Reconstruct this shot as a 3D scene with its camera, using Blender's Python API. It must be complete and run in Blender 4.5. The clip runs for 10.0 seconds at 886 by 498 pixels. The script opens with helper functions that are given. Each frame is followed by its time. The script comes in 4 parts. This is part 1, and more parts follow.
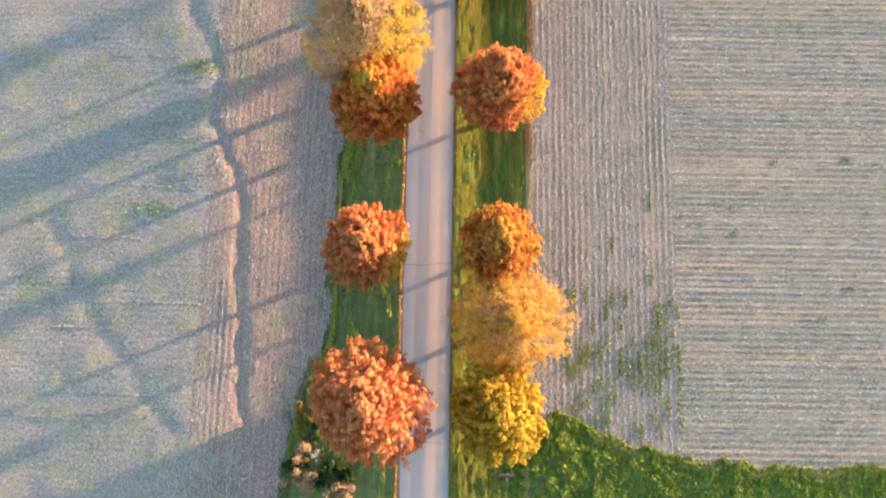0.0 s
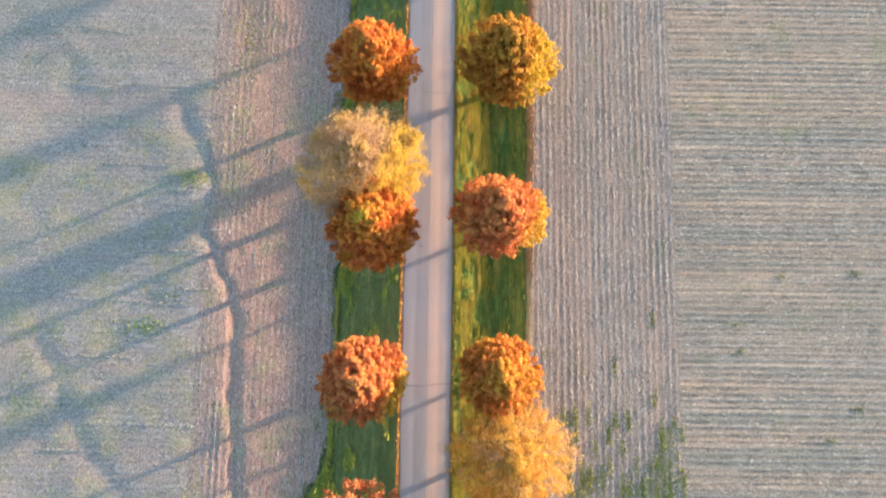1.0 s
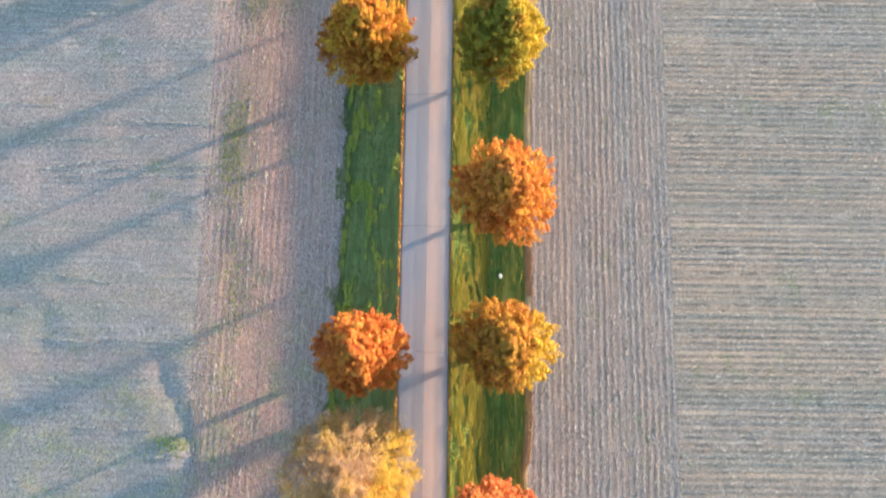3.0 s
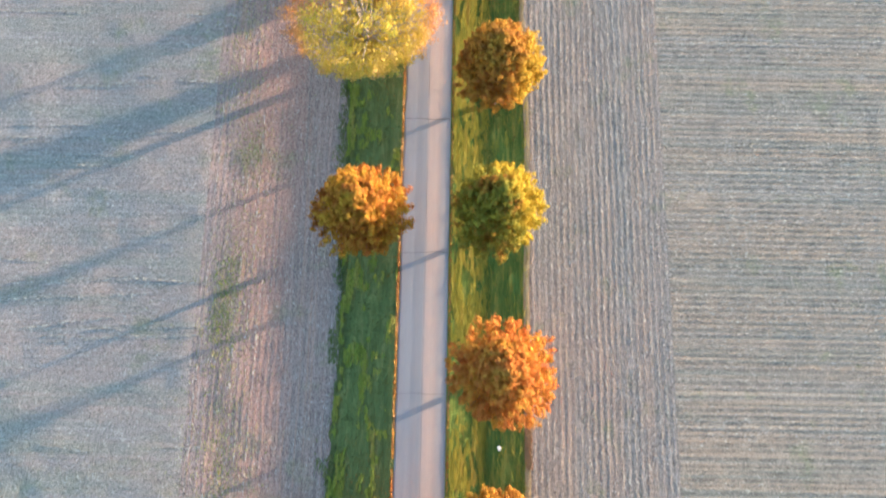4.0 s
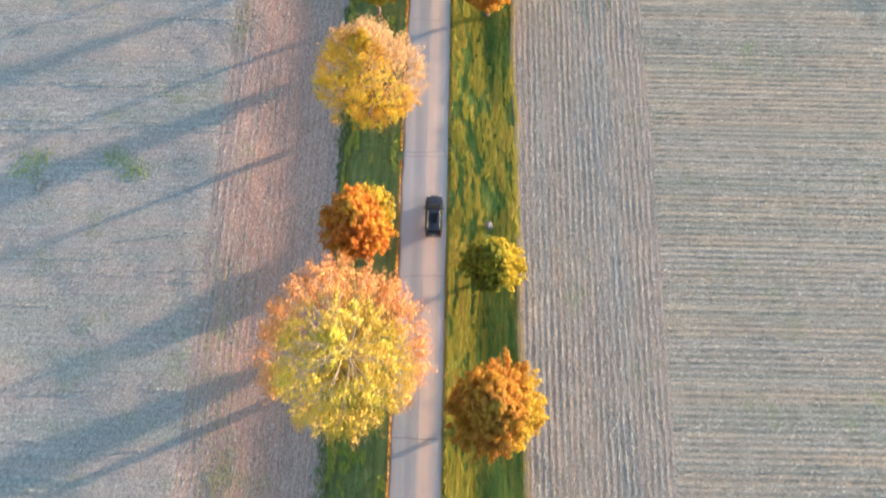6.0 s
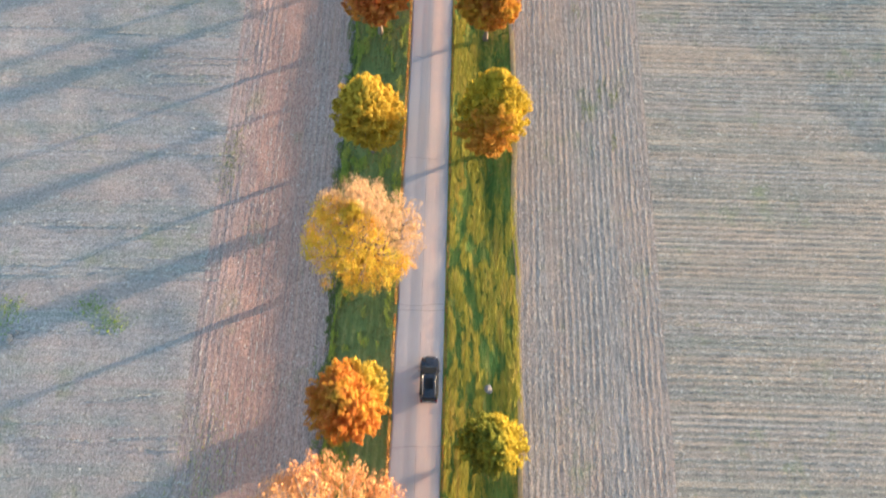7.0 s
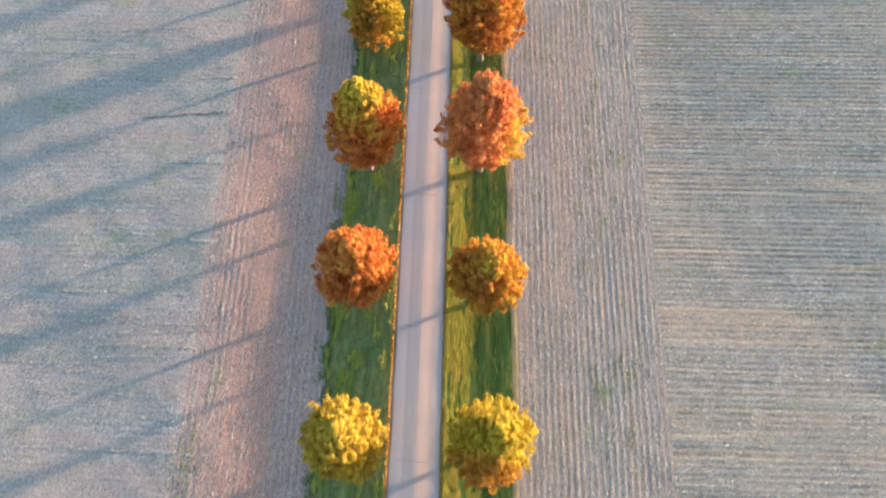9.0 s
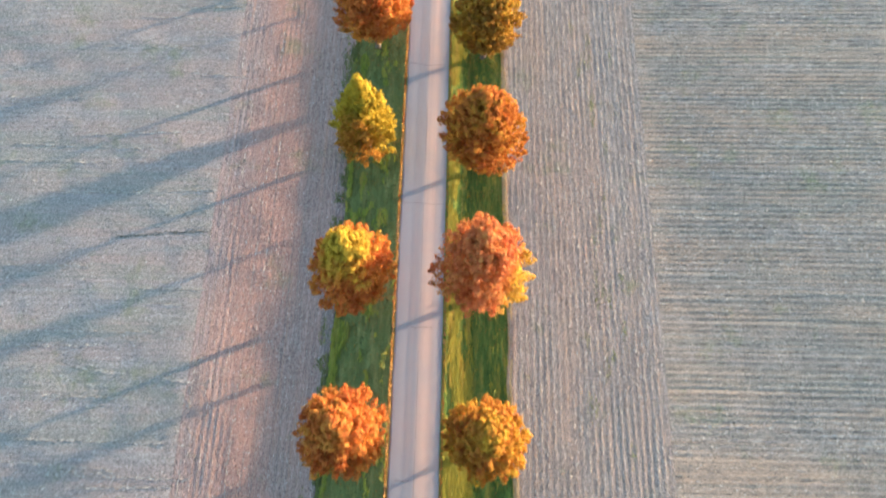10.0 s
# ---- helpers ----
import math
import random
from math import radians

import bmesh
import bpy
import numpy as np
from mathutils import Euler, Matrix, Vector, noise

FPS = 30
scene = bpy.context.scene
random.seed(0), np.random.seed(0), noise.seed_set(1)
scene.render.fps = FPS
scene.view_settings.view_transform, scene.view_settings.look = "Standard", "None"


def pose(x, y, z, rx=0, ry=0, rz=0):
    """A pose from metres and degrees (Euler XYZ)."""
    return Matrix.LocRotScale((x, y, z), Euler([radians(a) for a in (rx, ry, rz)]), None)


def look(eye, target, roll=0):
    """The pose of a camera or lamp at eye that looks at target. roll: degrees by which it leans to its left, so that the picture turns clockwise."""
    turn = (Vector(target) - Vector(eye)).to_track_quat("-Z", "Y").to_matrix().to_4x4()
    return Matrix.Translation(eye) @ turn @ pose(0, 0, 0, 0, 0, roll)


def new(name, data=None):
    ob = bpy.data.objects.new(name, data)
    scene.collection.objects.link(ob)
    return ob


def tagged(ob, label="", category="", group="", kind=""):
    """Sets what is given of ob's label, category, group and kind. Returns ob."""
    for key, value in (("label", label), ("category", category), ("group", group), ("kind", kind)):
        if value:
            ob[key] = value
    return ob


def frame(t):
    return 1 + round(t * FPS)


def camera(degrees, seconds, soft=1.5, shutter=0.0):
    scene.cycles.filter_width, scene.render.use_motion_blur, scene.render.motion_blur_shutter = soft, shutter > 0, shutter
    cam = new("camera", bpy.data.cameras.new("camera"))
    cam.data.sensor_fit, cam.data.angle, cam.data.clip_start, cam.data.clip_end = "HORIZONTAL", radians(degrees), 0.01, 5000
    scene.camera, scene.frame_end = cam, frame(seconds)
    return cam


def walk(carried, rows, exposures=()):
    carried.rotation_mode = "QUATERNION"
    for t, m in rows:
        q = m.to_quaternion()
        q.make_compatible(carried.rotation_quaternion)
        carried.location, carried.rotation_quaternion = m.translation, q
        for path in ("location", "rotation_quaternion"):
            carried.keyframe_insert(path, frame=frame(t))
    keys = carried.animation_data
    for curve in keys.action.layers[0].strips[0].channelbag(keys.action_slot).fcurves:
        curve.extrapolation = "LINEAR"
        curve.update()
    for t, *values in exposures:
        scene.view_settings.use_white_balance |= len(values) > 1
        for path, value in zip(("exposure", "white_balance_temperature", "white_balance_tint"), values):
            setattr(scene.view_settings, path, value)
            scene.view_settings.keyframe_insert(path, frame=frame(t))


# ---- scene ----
cam = camera(65.1, 10.0, soft=1.85, shutter=0.4)
PATH = [
    (0, (1.985, -1.755, 81.183), (1.98, -1.455, 79.205), 0.0),
    (0.5, (1.809, 5.313, 81.193), (1.808, 5.599, 79.214), 0.6),
    (1, (1.653, 12.52, 81.194), (1.655, 12.813, 79.215), 1.2),
    (1.5, (1.585, 19.886, 81.212), (1.59, 20.174, 79.233), 1.7),
    (2, (1.595, 27.428, 81.222), (1.603, 27.728, 79.245), 2.0),
    (2.5, (1.705, 34.977, 81.222), (1.711, 35.276, 79.245), 1.7),
    (2.7, (1.751, 37.981, 81.22), (1.757, 38.286, 79.243), 1.8),
    (3.8, (1.938, 54.467, 81.224), (1.945, 54.884, 79.268), 2.1),
    (4, (1.994, 57.51, 81.221), (1.998, 57.947, 79.269), 1.6),
    (4.5, (2.17, 65.235, 81.196), (2.17, 65.713, 79.254), 1.1),
    (5, (2.337, 73.064, 81.161), (2.334, 73.594, 79.232), 1.0),
    (5.5, (2.428, 80.942, 81.161), (2.425, 81.508, 79.242), 0.9),
    (5.7, (2.413, 84.13, 81.161), (2.412, 84.712, 79.247), 1.1),
    (6.8, (2.044, 101.92, 81.134), (2.055, 102.599, 79.253), 2.5),
    (7, (2.019, 105.247, 81.128), (2.029, 105.94, 79.252), 2.5),
    (7.5, (2.047, 113.803, 81.096), (2.057, 114.52, 79.229), 2.3),
    (8, (2.142, 122.667, 81.056), (2.151, 123.413, 79.201), 2.3),
    (8.5, (2.221, 131.687, 81.035), (2.228, 132.434, 79.18), 2.2),
    (9, (2.34, 140.874, 80.992), (2.345, 141.62, 79.137), 2.0),
    (9.5, (2.449, 150.167, 80.951), (2.452, 150.897, 79.089), 1.8),
    (10, (2.528, 159.568, 80.933), (2.531, 160.294, 79.07), 1.7),
]
walk(cam, [(t, look(eye, target, roll)) for t, eye, target, roll in PATH], exposures=[(0.0, 2.60, 5660, 6), (0.9, 2.58, 5600, 6), (2.0, 2.58, 5480, 6), (3.8, 2.57, 5260, 3), (5.5, 2.56, 5430, 3), (8.0, 2.57, 5550, 6), (10.0, 2.59, 5500, 5)])

# ---------------------------------------------------------------- light
SUN_ELEV, SUN_AZ = radians(4.2), radians(24.0)      # height above the field; turn from +x towards +y
to_sun = Vector((math.cos(SUN_ELEV) * math.cos(SUN_AZ), math.cos(SUN_ELEV) * math.sin(SUN_AZ), math.sin(SUN_ELEV)))
world = bpy.data.worlds.new("evening_sky")
scene.world = world
world.use_nodes = True
wn = world.node_tree.nodes
sky = wn.new("ShaderNodeTexSky")
sky.sky_type = "NISHITA"
sky.sun_disc = False
sky.sun_elevation, sky.sun_rotation = SUN_ELEV, radians(90) - SUN_AZ
sky.air_density, sky.dust_density, sky.ozone_density = 1.0, 1.0, 1.0
world.node_tree.links.new(sky.outputs[0], wn["Background"].inputs[0])
wn["Background"].inputs[1].default_value = 0.145
sun_data = bpy.data.lights.new("sun", "SUN")
sun_data.energy, sun_data.angle, sun_data.color = 4.05, radians(1.3), (1.0, 0.64, 0.37)
sun = new("sun", sun_data)
sun.matrix_world = look(to_sun * 300, (0, 0, 0))

RNG = np.random.default_rng(11)


# ---------------------------------------------------------------- node helpers
class Mat:
    """A node material with short ways to add nodes."""

    def __init__(self, name, rough=0.8, metal=0.0, spec=0.3):
        self.m = bpy.data.materials.new(name)
        self.m.use_nodes = True
        self.t = self.m.node_tree
        self.b = self.t.nodes["Principled BSDF"]
        self.b.inputs["Roughness"].default_value = rough
        self.b.inputs["Metallic"].default_value = metal
        self.b.inputs["Specular IOR Level"].default_value = spec

    def node(self, kind, **values):
        n = self.t.nodes.new(kind)
        for k, v in values.items():
            n.inputs[k].default_value = v
        return n

    def link(self, a, b):
        self.t.links.new(a, b)

    def coords(self, scale=(1, 1, 1), world_space=False):
        if world_space:
            src = self.t.nodes.new("ShaderNodeNewGeometry").outputs["Position"]
        else:
            src = self.t.nodes.new("ShaderNodeTexCoord").outputs["Object"]
        mp = self.t.nodes.new("ShaderNodeMapping")
        mp.inputs["Scale"].default_value = scale
        self.link(src, mp.inputs["Vector"])
        return mp.outputs[0]

    def noise(self, vec, scale, detail=4, rough=0.6):
        n = self.node("ShaderNodeTexNoise", Scale=scale, Detail=detail, Roughness=rough)
        self.link(vec, n.inputs["Vector"])
        return n.outputs["Fac"]

    def ramp(self, fac, stops):
        r = self.t.nodes.new("ShaderNodeValToRGB")
        el = r.color_ramp.elements
        while len(el) < len(stops):
            el.new(0.5)
        for e, (p, c) in zip(el, stops):
            e.position, e.color = p, (*c, 1)
        self.link(fac, r.inputs[0])
        return r.outputs[0]

    def mix(self, fac, a, b, mode="MIX"):
        x = self.t.nodes.new("ShaderNodeMix")
        x.data_type, x.blend_type = "RGBA", mode
        for sock, v in ((0, fac), (6, a), (7, b)):
            if isinstance(v, (int, float)):
                x.inputs[sock].default_value = v
            elif isinstance(v, tuple):
                x.inputs[sock].default_value = (*v, 1)
            else:
                self.link(v, x.inputs[sock])
        return x.outputs[2]

    def colour(self, c):
        if isinstance(c, tuple):
            self.b.inputs["Base Color"].default_value = (*c, 1)
        else:
            self.link(c, self.b.inputs["Base Color"])
        return self

    def bump(self, height, strength=0.4, distance=0.02):
        n = self.node("ShaderNodeBump", Strength=strength, Distance=distance)
        self.link(height, n.inputs["Height"])
        self.link(n.outputs[0], self.b.inputs["Normal"])
        return self

    def rand(self, island=True):
        if island:
            return self.t.nodes.new("ShaderNodeNewGeometry").outputs["Random Per Island"]
        return self.t.nodes.new("ShaderNodeObjectInfo").outputs["Random"]

    def translucent(self, col, fac):
        tr = self.t.nodes.new("ShaderNodeBsdfTranslucent")
        self.link(col, tr.inputs[0])
        mx = self.t.nodes.new("ShaderNodeMixShader")
        mx.inputs[0].default_value = fac
        out = self.t.nodes["Material Output"]
        self.link(self.b.outputs[0], mx.inputs[1])
        self.link(tr.outputs[0], mx.inputs[2])
        self.link(mx.outputs[0], out.inputs[0])
        return self


# ---------------------------------------------------------------- materials
ROAD = 2.9                                            # half width of the carriageway


def soil_material(name, dark, mid, light, earth, green, row_axis, rows=0.5, strip=None, bands=None, lines=None, weedy=None):
    """Stubble soil: straw-pale rows, darker bare earth between them, broad passes of the combine, weeds."""
    m = Mat(name, 0.95, 0, 0.1)
    p = m.coords((1, 1, 1), True)
    streak = m.coords((2.4, 0.25, 1) if row_axis == "y" else (0.25, 2.4, 1), True)
    base = m.ramp(m.noise(streak, 1.5, 6, 0.72), [(0.28, dark), (0.5, mid), (0.74, light)])
    # passes of the combine
    wide = m.coords((0.32, 0.012, 1) if row_axis == "y" else (0.012, 0.32, 1), True)
    base = m.mix(m.ramp(m.noise(wide, 1.0, 4, 0.65), [(0.42, (0, 0, 0)), (0.57, (0.9, 0.9, 0.9))]), base, earth)
    if bands:
        other = m.coords((0.016, 0.42, 1), True)
        other.node.inputs["Location"].default_value = (31.0, 17.0, 0.0)
        base = m.mix(m.ramp(m.noise(other, 1.0, 4, 0.7), [(0.47, (0, 0, 0)), (0.60, (0.75, 0.75, 0.75))]), base, bands)
    # rows 0.76 m apart
    sep = m.t.nodes.new("ShaderNodeSeparateXYZ")
    m.link(p, sep.inputs[0])
    a = m.t.nodes.new("ShaderNodeMath")
    a.operation = "MULTIPLY"
    a.inputs[1].default_value = 2 * math.pi / 0.76
    m.link(sep.outputs[0 if row_axis == "y" else 1], a.inputs[0])
    w = m.t.nodes.new("ShaderNodeMath")
    w.operation = "COSINE"
    m.link(a.outputs[0], w.inputs[0])
    amount = m.mix(m.ramp(m.noise(p, 0.55, 4, 0.7), [(0.36, (0, 0, 0)), (0.62, (1, 1, 1))]), (0.08, 0.08, 0.08), (rows, rows, rows))
    furrow = m.mix(1.0, m.ramp(w.outputs[0], [(0.0, (1, 1, 1)), (0.55, (0, 0, 0))]), amount, "MULTIPLY")
    base = m.mix(furrow, base, tuple(0.8 * k for k in dark))
    patches = m.ramp(m.noise(p, 0.07, 4, 0.6), [(0.42, (0, 0, 0)), (0.72, (0.4, 0.4, 0.4))])
    base = m.mix(patches, base, tuple(0.75 * k for k in mid))
    if strip:
        # reddish low sunlight washed into the soil colour, fraying towards the open field
        wob = m.node("ShaderNodeMath", **{})
        wob.operation = "MULTIPLY_ADD"
        m.link(m.noise(m.coords((1, 0.25, 1), True), 0.35, 5, 0.7), wob.inputs[0])
        wob.inputs[1].default_value = 9.0
        m.link(sep.outputs[0], wob.inputs[2])
        band = m.node("ShaderNodeMapRange", **{"From Min": strip[0], "From Max": strip[1]})
        m.link(wob.outputs[0], band.inputs["Value"])
        north = m.node("ShaderNodeMapRange", **{"From Min": 25.0, "From Max": 120.0, "To Min": 0.7, "To Max": 1.0})
        m.link(sep.outputs[1], north.inputs["Value"])
        washed = m.mix(1.0, north.outputs[0], m.ramp(band.outputs[0], [(0.0, (0, 0, 0)), (0.42, (0.85, 0.85, 0.85)), (0.75, (0.85, 0.85, 0.85)), (1.0, (0.15, 0.15, 0.15))]), "MULTIPLY")
        base = m.mix(washed, base, strip[2])
    if lines:
        thin = m.noise(m.coords((2.2, 0.02, 1) if row_axis == "y" else (0.02, 2.2, 1), True), 1.0, 3, 0.7)
        base = m.mix(m.ramp(thin, [(0.55, (0, 0, 0)), (0.64, (0.7, 0.7, 0.7))]), base, lines[0])
        base = m.mix(m.ramp(thin, [(0.36, (0.6, 0.6, 0.6)), (0.45, (0, 0, 0))]), base, lines[1])
    if weedy:
        south = m.node("ShaderNodeMapRange", **{"From Min": weedy[0], "From Max": weedy[1], "To Min": 1.0, "To Max": 0.0})
        m.link(sep.outputs[1], south.inputs["Value"])
        blot = m.ramp(m.noise(m.coords((1, 1.5, 1), True), 0.22, 6, 0.72), [(0.48, (0, 0, 0)), (0.62, (0.65, 0.65, 0.65))])
        hue = m.ramp(m.noise(p, 0.4, 3, 0.6), [(0.42, weedy[2]), (0.58, weedy[3])])
        base = m.mix(m.mix(1.0, south.outputs[0], blot, "MULTIPLY"), base, hue)
    weeds = m.ramp(m.noise(p, 0.13, 6, 0.75), [(0.57, (0, 0, 0)), (0.72, (0.7, 0.7, 0.7))])
    base = m.mix(weeds, base, green)
    grain = m.mix(0.5, m.noise(m.coords((1.7, 0.5, 1) if row_axis == "y" else (0.5, 1.7, 1), True), 8.0, 5, 0.8), m.noise(m.coords((1.5, 1.1, 1), True), 4.2, 4, 0.8))
    base = m.mix(0.9, base, m.ramp(grain, [(0.39, (0.12, 0.12, 0.12)), (0.61, (0.88, 0.88, 0.88))]), "OVERLAY")
    return m.colour(base).bump(grain, 0.8, 0.06).m


M_CORN_Y = soil_material("corn_stubble_soil_along", (0.18, 0.165, 0.15), (0.325, 0.288, 0.262), (0.49, 0.435, 0.39), (0.375, 0.295, 0.245), (0.16, 0.20, 0.09), "y", 0.45)
M_CORN_X = soil_material("corn_stubble_soil_across", (0.18, 0.168, 0.148), (0.345, 0.308, 0.272), (0.52, 0.475, 0.42), (0.41, 0.315, 0.235), (0.21, 0.24, 0.12), "x", 0.85, None, (0.26, 0.262, 0.225), ((0.50, 0.40, 0.305), (0.245, 0.245, 0.21)))
M_LEFT_Y = soil_material("bean_stubble_soil_along", (0.215, 0.175, 0.165), (0.36, 0.29, 0.27), (0.50, 0.41, 0.375), (0.41, 0.295, 0.26), (0.22, 0.225, 0.12), "y", 0.5, (-21.5, -10.5, (0.41, 0.24, 0.19)), None, ((0.42, 0.27, 0.21), (0.25, 0.205, 0.185)), (42.0, 58.0, (0.30, 0.285, 0.165), (0.42, 0.31, 0.22)))
M_LEFT_X = soil_material("bean_stubble_soil_across", (0.23, 0.204, 0.19), (0.36, 0.32, 0.30), (0.505, 0.448, 0.415), (0.385, 0.305, 0.27), (0.22, 0.235, 0.125), "x", 0.16, None, (0.30, 0.29, 0.25), None, (36.0, 58.0, (0.32, 0.305, 0.19), (0.44, 0.35, 0.22)))
M_GROUND = soil_material("far_stubble_soil", (0.18, 0.168, 0.148), (0.345, 0.308, 0.272), (0.52, 0.475, 0.42), (0.41, 0.315, 0.235), (0.21, 0.24, 0.12), "x", 0.85, None, (0.26, 0.262, 0.225))


def straw_material():
    m = Mat("straw_residue", 0.75, 0, 0.25)
    c = m.ramp(m.rand(), [(0.0, (0.20, 0.17, 0.145)), (0.45, (0.40, 0.36, 0.31)), (0.8, (0.54, 0.495, 0.44)), (1.0, (0.70, 0.65, 0.58))])
    return m.colour(c).translucent(c, 0.15).m


M_STRAW = straw_material()
M_DARK = Mat("dark_streak_flecks", 0.8, 0, 0.2)
M_DARK = M_DARK.colour(M_DARK.ramp(M_DARK.rand(), [(0.0, (0.10, 0.10, 0.08)), (1.0, (0.22, 0.20, 0.16))])).m


def grass_material(name, stops, tr=0.3):
    m = Mat(name, 0.7, 0, 0.25)
    p = m.coords((1.5, 0.16, 1), True)
    c = m.ramp(m.noise(p, 0.8, 5, 0.68), stops)
    c = m.mix(0.5, c, m.ramp(m.rand(), [(0, (0.55, 0.55, 0.5)), (1, (1, 1, 0.95))]), "MULTIPLY")
    return m.colour(c).translucent(c, tr).m


GRASS_R = [(0.30, (0.075, 0.14, 0.035)), (0.50, (0.16, 0.22, 0.05)), (0.72, (0.46, 0.37, 0.08))]
GRASS_L = [(0.28, (0.125, 0.16, 0.06)), (0.5, (0.195, 0.228, 0.078)), (0.76, (0.37, 0.34, 0.13))]
M_BLADE_R = grass_material("verge_grass_blades", GRASS_R)
M_BLADE_L = grass_material("bank_grass_blades", GRASS_L)
M_WEED = grass_material("broad_weed_leaves", [(0.25, (0.13, 0.22, 0.03)), (0.5, (0.27, 0.36, 0.05)), (0.72, (0.52, 0.48, 0.08))])
M_HERB = grass_material("olive_field_herbs", [(0.3, (0.14, 0.19, 0.06)), (0.5, (0.24, 0.27, 0.08)), (0.75, (0.38, 0.35, 0.12))])
M_DEAD = grass_material("dead_grass", [(0.3, (0.32, 0.21, 0.11)), (0.6, (0.44, 0.30, 0.17)), (0.8, (0.30, 0.26, 0.12))])


M_OCHRE = grass_material("sunlit_ochre_dry_grass", [(0.3, (0.33, 0.34, 0.05)), (0.5, (0.46, 0.41, 0.06)), (0.72, (0.56, 0.40, 0.09))], 0.35)
M_TUFT = grass_material("olive_tufts", [(0.3, (0.24, 0.34, 0.06)), (0.5, (0.38, 0.43, 0.08)), (0.72, (0.54, 0.45, 0.13))], 0.4)
M_SHADED = grass_material("shade_green_grass", [(0.3, (0.075, 0.15, 0.04)), (0.5, (0.13, 0.22, 0.05)), (0.75, (0.27, 0.29, 0.07))], 0.3)
M_RUST = grass_material("rust_brown_grass", [(0.3, (0.40, 0.25, 0.14)), (0.5, (0.54, 0.35, 0.21)), (0.72, (0.56, 0.42, 0.22))], 0.3)
M_DRY = grass_material("dry_yellow_grass", [(0.3, (0.30, 0.27, 0.06)), (0.5, (0.50, 0.39, 0.14)), (0.75, (0.62, 0.46, 0.24))])


def turf_material(name, stops):
    m = Mat(name, 0.95, 0, 0.1)
    p = m.coords((1.5, 0.16, 1), True)
    c = m.ramp(m.noise(p, 0.9, 6, 0.68), stops)
    g = m.noise(m.coords((1, 1, 1), True), 7, 4, 0.7)
    c = m.mix(0.4, c, m.ramp(g, [(0.3, (0.35, 0.35, 0.3)), (0.7, (1, 1, 1))]), "OVERLAY")
    return m.colour(c).bump(g, 0.9, 0.1).m


M_TURF_R = turf_material("verge_turf", GRASS_R)
M_TURF_L = turf_material("bank_turf", GRASS_L)


def road_material():
    m = Mat("worn_pale_asphalt", 0.82, 0, 0.35)
    p = m.coords((1, 1, 1), True)
    lanes = m.noise(m.coords((1.3, 0.012, 1), True), 1.1, 4, 0.6)
    c = m.ramp(lanes, [(0.3, (0.335, 0.312, 0.316)), (0.5, (0.372, 0.334, 0.330)), (0.7, (0.41, 0.352, 0.338))])
    sep = m.t.nodes.new("ShaderNodeSeparateXYZ")
    m.link(m.coords((1, 1, 1), True), sep.inputs[0])
    span = m.node("ShaderNodeMapRange", **{"From Min": -ROAD, "From Max": ROAD})
    m.link(sep.outputs[0], span.inputs["Value"])
    # lighting put into the colour: pinkish sun on the eastern lane, greyer shaded edges
    sunwarmed = m.ramp(span.outputs[0], [(0.0, (0.97, 1.0, 1.04)), (0.22, (0.96, 1.0, 1.06)), (0.36, (1.02, 1.0, 1.01)), (0.47, (0.95, 0.97, 1.02)), (0.56, (1.14, 1.0, 0.94)), (0.74, (1.16, 1.0, 0.93)), (0.86, (1.0, 1.0, 1.03)), (1.0, (0.93, 0.97, 1.04))])
    c = m.mix(1.0, c, sunwarmed, "MULTIPLY")
    c = m.mix(m.ramp(m.noise(p, 0.35, 5, 0.6), [(0.42, (0, 0, 0)), (0.7, (0.45, 0.45, 0.45))]), c, (0.33, 0.312, 0.318))
    grain = m.noise(p, 28, 3, 0.7)
    c = m.mix(0.25, c, m.ramp(grain, [(0.3, (0.3, 0.3, 0.3)), (0.7, (0.9, 0.9, 0.9))]), "OVERLAY")
    return m.colour(c).bump(grain, 0.5, 0.012).m


M_ROAD = road_material()
M_TAR = Mat("crack_sealant", 0.75).colour((0.19, 0.18, 0.18)).m


def bark_material(name, dark, light):
    m = Mat(name, 0.9, 0, 0.2)
    n = m.noise(m.coords((5, 5, 1.2)), 3, 6, 0.7)
    return m.colour(m.ramp(n, [(0.3, dark), (0.7, light)])).bump(n, 0.8, 0.05).m


M_BARK = bark_material("grey_brown_bark", (0.09, 0.07, 0.055), (0.26, 0.21, 0.17))
M_PALEBARK = bark_material("pale_grey_bark", (0.24, 0.21, 0.19), (0.46, 0.42, 0.38))


